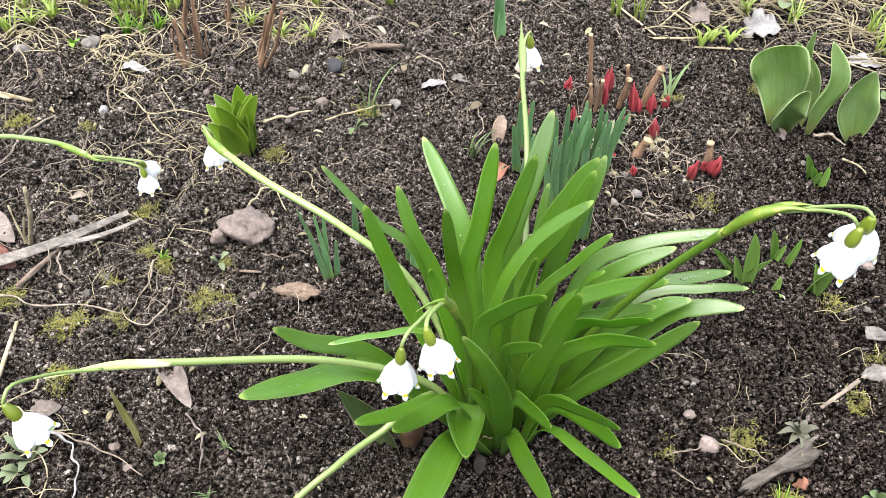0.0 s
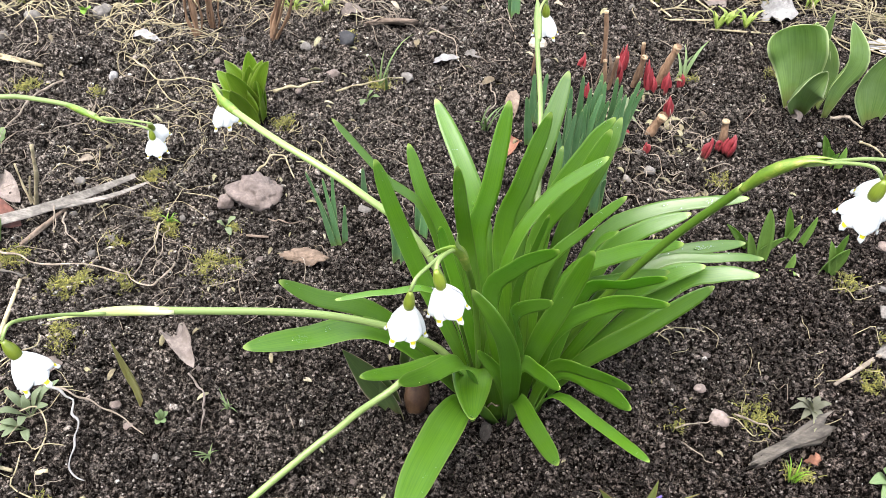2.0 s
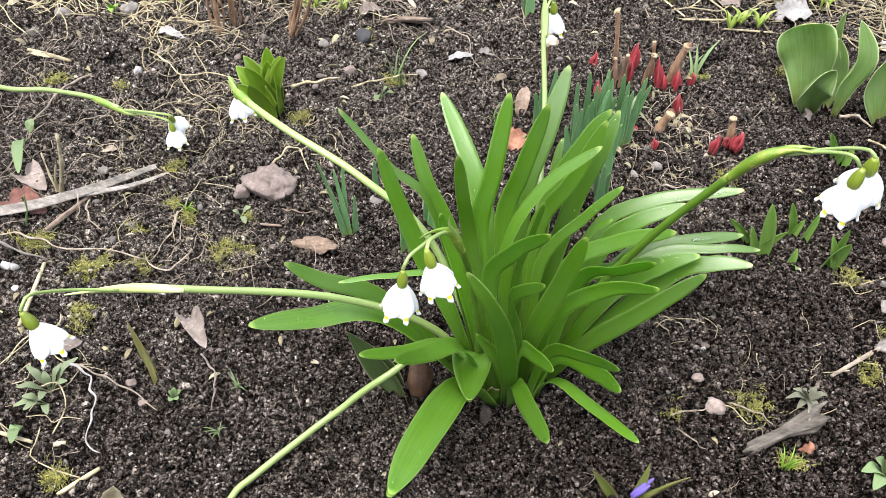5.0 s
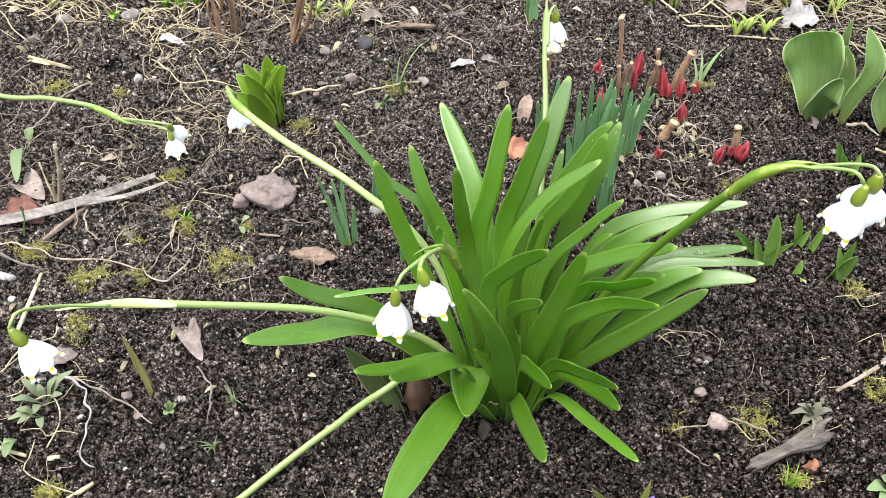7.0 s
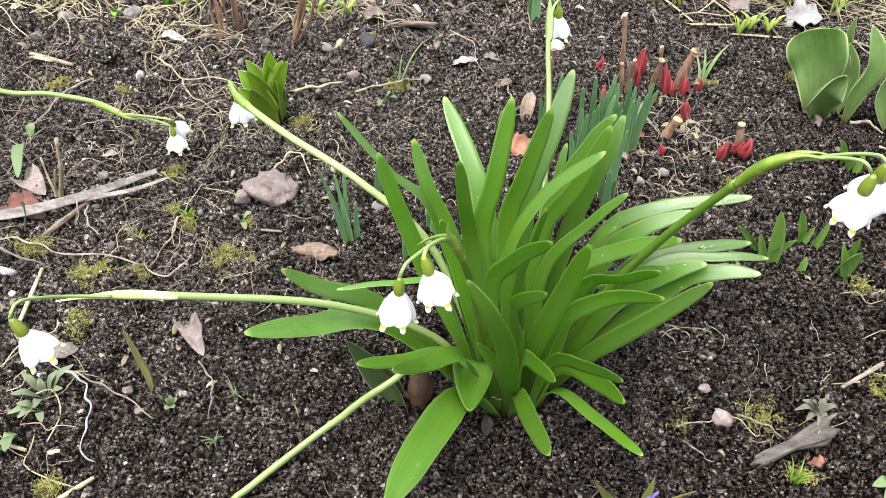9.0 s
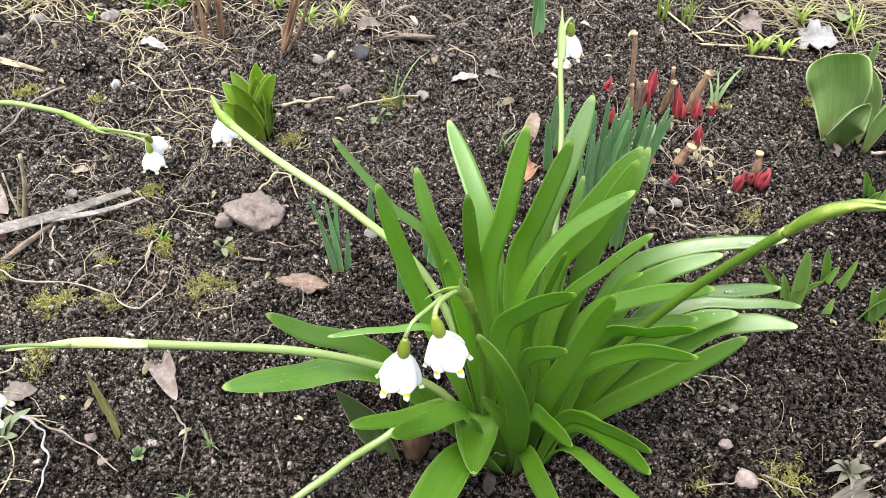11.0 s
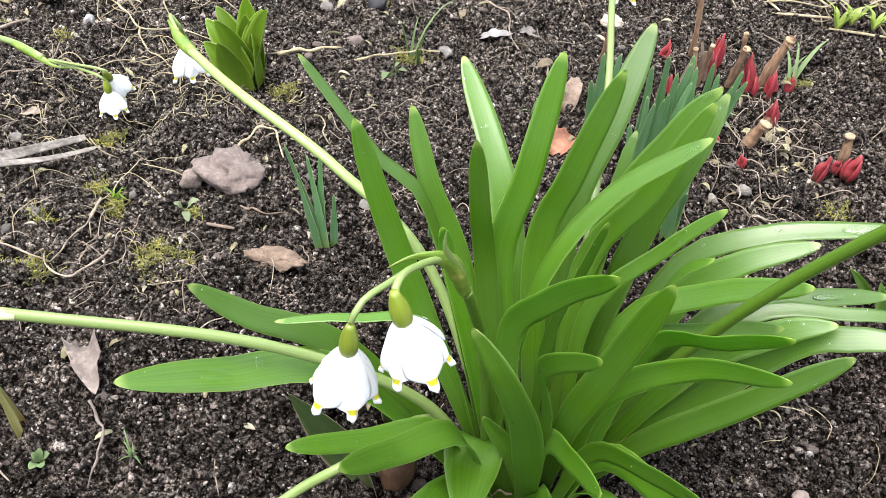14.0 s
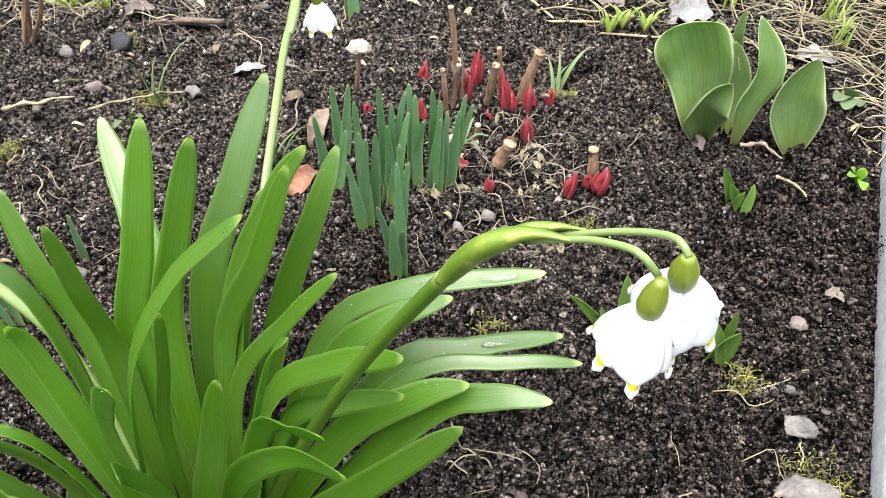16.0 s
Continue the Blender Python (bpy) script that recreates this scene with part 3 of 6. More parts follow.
leaf((0.075, 0.362, -0.004), (0.014, 0.350, 0.0795), (-0.024, 0.322, 0.1025), (-0.051, 0.297, 0.121), 0.0172, face=(-0.42, 0.86, 0.12))
leaf((0.074, 0.367, -0.004), (0.013, 0.362, 0.078), (-0.023, 0.345, 0.111), (-0.041, 0.337, 0.131), 0.0132, face=(-0.11, 0.93, 0.34))
leaf((0.076, 0.372, -0.004), (0.048, 0.366, 0.098), (0.016, 0.353, 0.113), (-0.012, 0.344, 0.112), 0.0060, face=(-0.36, 0.91, -0.10))
leaf((0.079, 0.357, -0.004), (0.058, 0.347, 0.060), (0.032, 0.317, 0.089), (0.012, 0.291, 0.116), 0.0106, face=(-0.67, 0.71, 0.23))
leaf((0.083, 0.354, -0.004), (0.065, 0.339, 0.072), (0.046, 0.309, 0.100), (0.034, 0.280, 0.130), 0.0123, face=(-0.75, 0.60, 0.27))
leaf((0.088, 0.353, -0.004), (0.072, 0.359, 0.043), (0.071, 0.338, 0.051), (0.073, 0.309, 0.061), 0.0270, face=(-1.00, 0.05, 0.07))
leaf((0.087, 0.351, -0.004), (0.068, 0.334, 0.041), (0.052, 0.281, 0.067), (0.041, 0.227, 0.089), 0.0220, 0)
leaf((0.100, 0.351, -0.004), (0.100, 0.344, 0.036), (0.108, 0.311, 0.061), (0.119, 0.266, 0.096), 0.0114, face=(-0.65, -0.55, -0.52))
leaf((0.109, 0.355, -0.004), (0.124, 0.353, 0.032), (0.146, 0.323, 0.053), (0.170, 0.284, 0.080), 0.0086, 0)
leaf((0.108, 0.354, -0.004), (0.118, 0.353, 0.060), (0.136, 0.327, 0.095), (0.151, 0.296, 0.128), 0.0088, face=(0.45, -0.58, -0.68))
leaf((0.109, 0.355, -0.004), (0.124, 0.357, 0.053), (0.144, 0.330, 0.079), (0.156, 0.300, 0.104), 0.0123, face=(-0.02, -0.71, -0.71))
leaf((0.102, 0.354, -0.004), (0.101, 0.360, 0.049), (0.110, 0.338, 0.074), (0.119, 0.312, 0.098), 0.0106, face=(0.04, -0.75, -0.66))
leaf((0.097, 0.374, -0.004), (0.091, 0.380, 0.086), (0.097, 0.381, 0.131), (0.102, 0.379, 0.164), 0.0057, face=(0.91, 0.40, -0.12))
leaf((0.079, 0.376, -0.004), (0.062, 0.382, 0.067), (0.045, 0.388, 0.122), (0.042, 0.384, 0.140), 0.0097, face=(0.60, 0.80, 0.10))
leaf((0.109, 0.375, -0.004), (0.121, 0.382, 0.072), (0.132, 0.388, 0.132), (0.142, 0.382, 0.154), 0.0097, -20)
leaf((0.095, 0.353, -0.004), (0.094, 0.353, 0.025), (0.086, 0.351, 0.052), (0.072, 0.348, 0.076), 0.0096, channel=0.9, face=(0.77, 0.32, 0.56))


def bell(stalk, neck, way, size=1.0, turn=0.0, open_=1.0, plump=1.0):
    """A hanging bell: six petals from the neck along the direction way, the green ovary above them."""
    neck, way = Vector(neck), Vector(way).normalized()
    rot = way.to_track_quat("-Z", "Y").to_matrix()
    rg = random.Random(round(1e4 * (neck.x + neck.y)))
    def put(bm):
        for v in bm.verts:
            v.co = neck + rot @ (v.co * size)
        return bm
    oval_r = lambda s: 0.0033 * plump * math.sin(math.pi * (0.10 + 0.76 * s ** 1.12)) ** 0.8
    part("ovary", put(tube(((0, 0, 0.0118), (0, 0, 0.0045), (0, 0, -0.0026)), oval_r, 12, 14)), OVARY, stalk, "olive-green swollen ovary")
    length = 0.0200
    for k in range(6):
        inner = k % 2
        bm = bmesh.new()
        uv = bm.loops.layers.uv.verify()
        n, m = 26, 10
        grid = []
        lean, longer, sway = rg.uniform(-0.04, 0.06), rg.uniform(0.95, 1.04), rg.uniform(-0.07, 0.07)
        for i in range(n + 1):
            s = i / n
            swell_r = 0.30 * s + 0.70 * (1 - (1 - min(1.0, s / 0.92)) ** 2.1)
            rad = 0.0021 + 0.0084 * (open_ + lean) * swell_r - (0.0008 * s if inner else 0.0)
            z = 0.0006 - length * longer * (s - 0.06 * s * s)
            half = 0.0022 + 0.0040 * math.sin(min(1, s / 0.60) * math.pi / 2)
            if s > 0.64:  # the broad end draws in to a small blunt nub
                q = min(1.0, (s - 0.64) / 0.19)
                half = 0.0015 + (half - 0.0015) * (0.5 + 0.5 * math.cos(math.pi * q)) ** 0.75
            if s > 0.93:
                half *= math.sqrt(max(0.06, 1 - ((s - 0.93) / 0.07) ** 2))
            rad += 0.0006 * max(0.0, (s - 0.86) / 0.14)
            row = []
            for j in range(m + 1):
                u = 2 * j / m - 1
                a = half * u / max(rad, 0.0036)
                rr = rad + (0.0003 if inner else 0.0008) * s * (0.55 - abs(u) ** 1.4) + 0.00018 * math.sin(4 * u + 7 * s + 2.1 * k)
                if s > 0.93:
                    rr += 0.0004 * (1 - u * u)
                ang = math.pi / 3 * k + turn + a + sway * s
                row.append(bm.verts.new((rr * math.cos(ang), rr * math.sin(ang), z)))
            grid.append(row)
        for i in range(n):
            for j in range(m):
                f = bm.faces.new((grid[i][j], grid[i][j + 1], grid[i + 1][j + 1], grid[i + 1][j]))
                for loop, (a, b) in zip(f.loops, ((j, i), (j + 1, i), (j + 1, i + 1), (j, i + 1))):
                    loop[uv].uv = (a / m, b / n)
        bm.normal_update()
        bmesh.ops.solidify(bm, geom=bm.faces[:], thickness=0.0004)
        part("petal", put(bm), PETAL, stalk)


def stalk(ctrl, r0, r1, parent=None, material=None):
    return part("flower_stalk", tube(ctrl, lambda s: (r0 + (r1 - r0) * s) * (1 + 0.035 * noise.noise(Vector((40 * s, 900 * r0, 7)))), 64, 12, flat=0.8), material or STALK, parent or plant, "pale green slightly flattened stalk")


def spathe(stem, ctrl, width, material=None):
    """The sheath round the stalk's end, thickest a third along, with a free blunt tip."""
    part("spathe", tube(ctrl, lambda s: 0.5 * width * (0.62 + 0.45 * math.sin(math.pi * min(1.0, 1.25 * s)) - 0.45 * s) * (1 if s < 0.95 else 0.6), 20, 12, flat=0.75), material or SPATHE, stem, "yellowish green papery sheath")


def hull(stem, ctrl, width, flat):
    """One boat-shaped half of an opened sheath, drawn out to a blunt pale tip."""
    part("spathe", tube(ctrl, lambda s: 0.5 * width * (0.62 + 0.38 * math.sin(math.pi * min(1.0, 1.15 * s + 0.05)) - 0.50 * max(0.0, s - 0.55) / 0.45) * math.sqrt(max(0.05, 1 - max(0.0, (s - 0.92) / 0.08) ** 2)), 30, 14, flat=flat), SPATHE, stem, "yellowish green papery sheath with a pale tip")


def split_spathe(stem, ctrl, width):
    part("spathe", blade(ctrl, width, channel=0.9, thick=0.0014, profile=lambda s: max(0.06, 0.7 + 0.3 * math.sin(math.pi * s) - 0.75 * max(0.0, s - 0.45) / 0.55), n=16), STALK, stem, "yellowish green split papery sheath")


def pedicel(stem, ctrl, r=0.00098):
    part("pedicel", tube(ctrl, r, 20, 9), STALK, stem)


# right-hand stalk with two bells
s = stalk(((0.112, 0.380, 0.0), (0.140, 0.387, 0.078), (0.166, 0.381, 0.146), (0.193, 0.366, 0.210)), 0.0034, 0.0029, None, STALKDARK)
hull(s, ((0.1926, 0.3664, 0.2078), (0.1990, 0.3630, 0.2215), (0.2065, 0.3585, 0.2325), (0.2140, 0.3550, 0.2385), (0.2232, 0.3520, 0.2400)), 0.0104, 0.62)
hull(s, ((0.2040, 0.3650, 0.2240), (0.2110, 0.3628, 0.2318), (0.2192, 0.3600, 0.2368), (0.2264, 0.3580, 0.2384)), 0.0070, 0.5)
pedicel(s, ((0.2118, 0.3580, 0.2327), (0.2225, 0.3520, 0.2409), (0.2279, 0.3470, 0.2456), (0.2324, 0.3420, 0.2492), (0.2350, 0.3395, 0.2494), (0.2388, 0.3397, 0.2446)), 0.0009)
pedicel(s, ((0.2132, 0.3620, 0.2303), (0.2254, 0.3570, 0.2385), (0.2333, 0.3530, 0.2440), (0.2392, 0.3492, 0.2478), (0.2426, 0.3455, 0.2499), (0.2447, 0.3423, 0.2485)), 0.0009)
bell(s, (0.239, 0.339, 0.2335), (-0.03, 0.10, -1), 0.98, 0.3)
bell(s, (0.2462, 0.3460, 0.2368), (0.14, 0.30, -1), 1.04, 0.8, 1.05)

# front stalk with two bells
s = stalk(((0.078, 0.362, 0.0), (0.072, 0.355, 0.07), (0.067, 0.343, 0.128), (0.0617, 0.3207, 0.178)), 0.0022, 0.0017, None, STALKDARK)
split_spathe(s, ((0.0615, 0.320, 0.178), (0.0580, 0.312, 0.197), (0.0558, 0.308, 0.207), (0.0560, 0.307, 0.214)), 0.0040)
hull(s, ((0.0618, 0.319, 0.1785), (0.0572, 0.311, 0.1985), (0.0495, 0.304, 0.2055), (0.0425, 0.299, 0.2040)), 0.0054, 0.55)
pedicel(s, ((0.060, 0.319, 0.182), (0.0555, 0.311, 0.198), (0.0500, 0.302, 0.2040), (0.0450, 0.292, 0.2065), (0.0405, 0.284, 0.2070), (0.0385, 0.2795, 0.2030)), 0.0009)
pedicel(s, ((0.060, 0.319, 0.182), (0.0565, 0.312, 0.197), (0.0540, 0.306, 0.2035), (0.0513, 0.296, 0.2105), (0.0494, 0.287, 0.2158), (0.0491, 0.281, 0.2168), (0.0494, 0.2795, 0.2155)), 0.0010)
bell(s, (0.038, 0.279, 0.1915), (-0.06, -0.02, -1), 0.94, 0.2, 0.90, 0.84)
bell(s, (0.0520, 0.280, 0.2068), (0.27, 0.02, -1), 0.94, 0.6, 0.90, 0.86)

# long stalk lying out to the left with one bell
s = stalk(((0.076, 0.366, 0.0), (0.045, 0.358, 0.062), (-0.012, 0.334, 0.110), (-0.095, 0.303, 0.137)), 0.0026, 0.0021)
spathe(s, ((-0.088, 0.305, 0.135), (-0.110, 0.297, 0.141), (-0.124, 0.287, 0.148), (-0.140, 0.279, 0.150)), 0.0058, PALESPATHE)
pedicel(s, ((-0.116, 0.290, 0.146), (-0.129, 0.281, 0.154), (-0.137, 0.266, 0.168), (-0.1395, 0.255, 0.1765), (-0.1410, 0.249, 0.1725)), 0.0009)
bell(s, (-0.1375, 0.249, 0.1610), (0.30, -0.02, -0.9), 0.95, 0.1)

# stalk leaning out behind to the left with one bell
s = stalk(((0.078, 0.385, 0.0), (0.032, 0.423, 0.075), (-0.019, 0.441, 0.109), (-0.076, 0.464, 0.124), (-0.122, 0.500, 0.121)), 0.0028, 0.0023)
spathe(s, ((-0.106, 0.487, 0.122), (-0.120, 0.498, 0.123), (-0.130, 0.508, 0.125), (-0.130, 0.509, 0.124)), 0.0072)
pedicel(s, ((-0.120, 0.500, 0.122), (-0.131, 0.512, 0.126), (-0.127, 0.513, 0.120), (-0.128, 0.517, 0.112)))
bell(s, (-0.131, 0.522, 0.100), (0.02, 0.04, -1), 0.92, 0.5)

# stalk bowing forward to the lower left, its end out of view
s = stalk(((0.072, 0.374, 0.0), (0.047, 0.361, 0.045), (0.021, 0.331, 0.046), (0.004, 0.322, 0.034), (-0.009, 0.313, 0.024), (-0.022, 0.302, 0.018), (-0.052, 0.266, 0.012), (-0.063, 0.248, 0.010), (-0.075, 0.19, 0.004)), 0.0027, 0.0023)

# stalk standing behind with one bell
s = stalk(((0.100, 0.390, 0.0), (0.102, 0.450, 0.078), (0.098, 0.522, 0.119), (0.092, 0.579, 0.135), (0.090, 0.611, 0.138)), 0.0026, 0.0021)
spathe(s, ((0.0918, 0.592, 0.1365), (0.0902, 0.612, 0.1405), (0.0890, 0.626, 0.1440), (0.0876, 0.644, 0.1480)), 0.0078, STALK)
pedicel(s, ((0.0904, 0.614, 0.139), (0.0918, 0.625, 0.146), (0.0950, 0.633, 0.147), (0.0963, 0.635, 0.142)))
bell(s, (0.0968, 0.6355, 0.1315), (0.10, 0.05, -1), 0.94, 0.2)


def drop(ob, at, normal, along, size, long=1.0):
    """A bead of rain on a leaf."""
    bm = bmesh.new()
    bmesh.ops.create_icosphere(bm, subdivisions=2, radius=1.0)
    side = normal.cross(along).normalized()
    for v in bm.verts:
        x, y, z = v.co
        v.co = at + along * x * size * long + side * y * size + normal * (z * min(size, 0.0016) * 0.45 if z > 0 else z * size * 0.05)
    part("raindrop", bm, WATER, ob).visible_shadow = False


rain = random.Random(5)
for k, i, j, size, long in ((29, 13, 3, 0.0034, 2.2), (29, 11, 4, 0.0026, 1.2), (14, 16, 3, 0.0024, 3.4), (17, 14, 3, 0.0020, 4.0), (35, 19, 3, 0.0030, 2.2), (35, 17, 4, 0.0020, 1.4)):
    ob, rows = LEAVES[k]
    along = (rows[i + 1][j] - rows[i][j]).normalized()
    drop(ob, rows[i][j], (rows[i][j + 1] - rows[i][j - 1]).cross(along).normalized(), along, size, long)
for k, (ob, rows) in enumerate(LEAVES):
    for _ in range(rain.choice((1, 2, 3, 4, 5))):
        i, j = rain.randint(9, len(rows) - 3), rain.randint(1, 5)
        along = (rows[i + 1][j] - rows[i][j]).normalized()
        normal = (rows[i][j + 1] - rows[i][j - 1]).cross(along).normalized()
        big = rain.random() < 0.15
        drop(ob, rows[i][j], normal, along, rain.uniform(0.0006, 0.0013) * (1.4 if big else 1.0), rain.uniform(2.0, 3.5) if big else rain.uniform(0.9, 1.5))


# ---- a neighbour's stalk that comes in low over the soil ----
neighbour = thing("snowflake_stem", on_ground(-0.62, 0.70), "arching snowflake stem with two white bells near the soil", "flower")
s = stalk(((-0.62, 0.70, 0.0), (-0.56, 0.685, 0.028), (-0.394, 0.587, 0.036), (-0.326, 0.580, 0.040), (-0.284, 0.574, 0.042), (-0.256, 0.563, 0.043)), 0.0025, 0.0020, neighbour)
spathe(s, ((-0.287, 0.575, 0.042), (-0.262, 0.565, 0.042), (-0.245, 0.559, 0.041), (-0.233, 0.563, 0.040)), 0.006)
pedicel(s, ((-0.251, 0.562, 0.043), (-0.230, 0.556, 0.048), (-0.209, 0.550, 0.053), (-0.203, 0.551, 0.051)), 0.0009)
pedicel(s, ((-0.250, 0.561, 0.043), (-0.231, 0.557, 0.045), (-0.211, 0.549, 0.049), (-0.205, 0.549, 0.046)), 0.0009)
bell(s, (-0.2065, 0.557, 0.041), (0.02, 0.45, -0.8), 0.80, 0.3, 1.1)
bell(s, (-0.205, 0.550, 0.036), (0.03, 0.04, -1), 0.80, 0.7, 1.15)


# ---- the other shoots ----
def shoot(name, at, tips, width, material, label, category="plant shoot", group="", profile=strap, channel=0.4, bow=0.25, spread=0.006, wave=0.0, thick=0.0011):
    """A tuft of leaves that rise from one spot; tips are (x, y, z) or (tip, width, roll)."""
    base = on_ground(*at)
    e = thing(name, base, label, category, group)
    for k, tip in enumerate(tips):
        w, roll = width, 0
        if len(tip) == 3 and not isinstance(tip[0], float):
            tip, w, roll = tip
        t = Vector(tip)
        out = Vector((t.x - base.x, t.y - base.y, 0))
        foot = base + out * 0.12 + Vector((spread * math.sin(2.4 * k), spread * math.cos(2.4 * k), -0.010))
        ctrl = (foot, foot.lerp(t, 0.33) + out * -0.10 * bow + Vector((0, 0, 0.05 * bow * (t - foot).length)), foot.lerp(t, 0.68) + Vector((0, 0, 0.10 * bow * (t - foot).length)), t)
        part("leaf", blade(ctrl, w, roll, 0, channel, thick, profile, n=14, wave=wave, face=(1, 0.0, 0)), material, e)
    return e


shoot("hyacinth_shoot", (-0.145, 0.637), (((-0.151, 0.649, 0.061), 0.020, 0), ((-0.179, 0.641, 0.043), 0.018, 25), ((-0.129, 0.633, 0.064), 0.019, -40), ((-0.167, 0.631, 0.050), 0.019, 12), ((-0.161, 0.619, 0.040), 0.020, 15), ((-0.149, 0.641, 0.052), 0.018, 0), ((-0.172, 0.645, 0.052), 0.017, 30), ((-0.138, 0.645, 0.056), 0.018, -20), ((-0.140, 0.628, 0.046), 0.018, -55), ((-0.175, 0.626, 0.034), 0.017, 40)),
      0.02, HYACINTH, "compact hyacinth shoot of broad glossy green leaves", profile=broad, channel=0.8, bow=0.9, spread=0.007)

def stubby(s):
    """A thick strap leaf, widest low down, with a rounded end."""
    w = 0.72 + 0.28 * math.sin(math.pi * min(1.0, s / 0.8)) - 0.30 * max(0.0, s - 0.35) / 0.65
    return w * math.sqrt(max(0.03, 1 - max(0.0, (s - 0.90) / 0.10) ** 2))


DAFF = dict(width=0.0076, material=DAFFODIL, label="blue-green daffodil leaves pushing up from the soil", group="daffodil shoots", spread=0.0035, profile=stubby, channel=0.5, thick=0.0018)
shoot("daffodil_shoot", (0.101, 0.666), ((0.096, 0.664, 0.058), (0.107, 0.664, 0.06),), **DAFF)
shoot("daffodil_shoot", (0.131, 0.602), ((0.123, 0.6, 0.094), (0.125, 0.6, 0.073), (0.13, 0.597, 0.071), (0.135, 0.6, 0.073), (0.119, 0.596, 0.053),), **DAFF)
shoot("daffodil_shoot", (0.14, 0.626), ((0.133, 0.622, 0.09), (0.141, 0.622, 0.079), (0.148, 0.626, 0.085), (0.139, 0.618, 0.066), (0.151, 0.624, 0.073),), **DAFF)
shoot("daffodil_shoot", (0.156, 0.564), ((0.154, 0.562, 0.097), (0.153, 0.558, 0.088), (0.159, 0.562, 0.086), (0.143, 0.556, 0.057), (0.152, 0.552, 0.052), (0.158, 0.554, 0.043),), **DAFF)
shoot("daffodil_shoot", (0.156, 0.637), ((0.149, 0.636, 0.085), (0.153, 0.636, 0.077), (0.159, 0.634, 0.06),), **DAFF)
shoot("daffodil_shoot", (0.168, 0.643), ((0.163, 0.641, 0.079), (0.168, 0.641, 0.072), (0.169, 0.637, 0.061), (0.173, 0.641, 0.063),), **DAFF)
shoot("daffodil_shoot", (0.174, 0.65), ((0.183, 0.648, 0.073), (0.18, 0.648, 0.061), (0.188, 0.65, 0.065),), **DAFF)
shoot("daffodil_shoot", (-0.042, 0.492), ((-0.065, 0.492, 0.072), (-0.054, 0.496, 0.064), (-0.047, 0.498, 0.068), (-0.037, 0.490, 0.045), (-0.057, 0.488, 0.053)), **{**DAFF, "width": 0.0048})
shoot("daffodil_shoot", (-0.033, 0.548), ((-0.034, 0.548, 0.032),), **{**DAFF, "width": 0.006})
shoot("daffodil_shoot", (0.009, 0.481), ((-0.001, 0.481, 0.046), (0.010, 0.484, 0.031), (0.003, 0.485, 0.040)), **{**DAFF, "width": 0.009})
shoot("daffodil_shoot", (0.018, 0.514), ((0.014, 0.514, 0.045), (0.020, 0.517, 0.032)), **{**DAFF, "width": 0.007})
shoot("daffodil_shoot", (0.073, 0.857), ((0.067, 0.857, 0.058), (0.073, 0.861, 0.043)), **{**DAFF, "width": 0.010})
shoot("daffodil_shoot", (0.101, 0.634), ((0.091, 0.634, 0.055), (0.110, 0.638, 0.044)), **{**DAFF, "width": 0.008})

# tulips
def sheathing(s):
    w = 0.16 + 0.84 * math.sin(min(1.0, s / 0.58) * math.pi / 2) ** 1.5
    return w * max(0.0, 1 - max(0.0, (s - 0.5) / 0.5) ** 2.4) ** 0.8 if s < 1 else 0.0


def opened(s):
    """A leaf that sheathes its foot and widens far up."""
    w = 0.22 + 0.78 * math.sin(min(1.0, s / 0.72) * math.pi / 2) ** 1.3
    return w * max(0.0, 1 - max(0.0, (s - 0.62) / 0.38) ** 3.0) ** 0.8 if s < 1 else 0.0


def cupped(s):
    """A leaf still rolled open like a cup, cut off broad and wavy at its rim."""
    w = 0.30 + 0.70 * math.sin(min(1.0, s / 0.85) * math.pi / 2) ** 1.1
    return w * (1 - max(0.0, (s - 0.80) / 0.20) ** 4 * 0.75) ** 0.7


def tulip_leaf(parent, ctrl, width, face=(1, 0, 0), roll=0.0, twist=0.0, channel=0.5, wave=0.12, profile=None):
    foot = Vector(ctrl[0])
    ctrl = (foot - Vector((0, 0, 0.010)), *ctrl[1:])
    part("leaf", blade(ctrl, width, roll, twist, channel, 0.0014, profile or sheathing, n=20, across=8, wave=wave, waves=1.6, face=face), TULIP, parent)


tulip = thing("tulip_shoot", on_ground(0.372, 0.737), "broad grey-green tulip leaves with wavy rims", "plant shoot", "tulip shoots")
tulip_leaf(tulip, ((0.354, 0.752, -0.003), (0.347, 0.754, 0.027), (0.338, 0.756, 0.054), (0.326, 0.748, 0.080)), 0.052, (0.94, 0.0, 0.30), 0, -8, 0.55, 0.22, cupped)
tulip_leaf(tulip, ((0.366, 0.752, -0.003), (0.362, 0.762, 0.022), (0.356, 0.767, 0.048), (0.350, 0.768, 0.075)), 0.030, (1, 0, 0), 0, 0, 0.5, 0.12)
tulip_leaf(tulip, ((0.374, 0.748, -0.003), (0.373, 0.757, 0.020), (0.370, 0.760, 0.042), (0.365, 0.763, 0.062)), 0.022, (1, 0, 0), 10, 0, 0.6, 0.10)
tulip_leaf(tulip, ((0.379, 0.737, -0.003), (0.376, 0.732, 0.030), (0.381, 0.730, 0.063), (0.367, 0.735, 0.098)), 0.0245, (1, 0.55, 0), -12, 10, 0.8, 0.08)
tulip_leaf(tulip, ((0.358, 0.744, -0.003), (0.348, 0.728, 0.018), (0.347, 0.722, 0.034), (0.360, 0.724, 0.052)), 0.031, (1, 0, 0.1), 0, 20, 1.0, 0.16, opened)
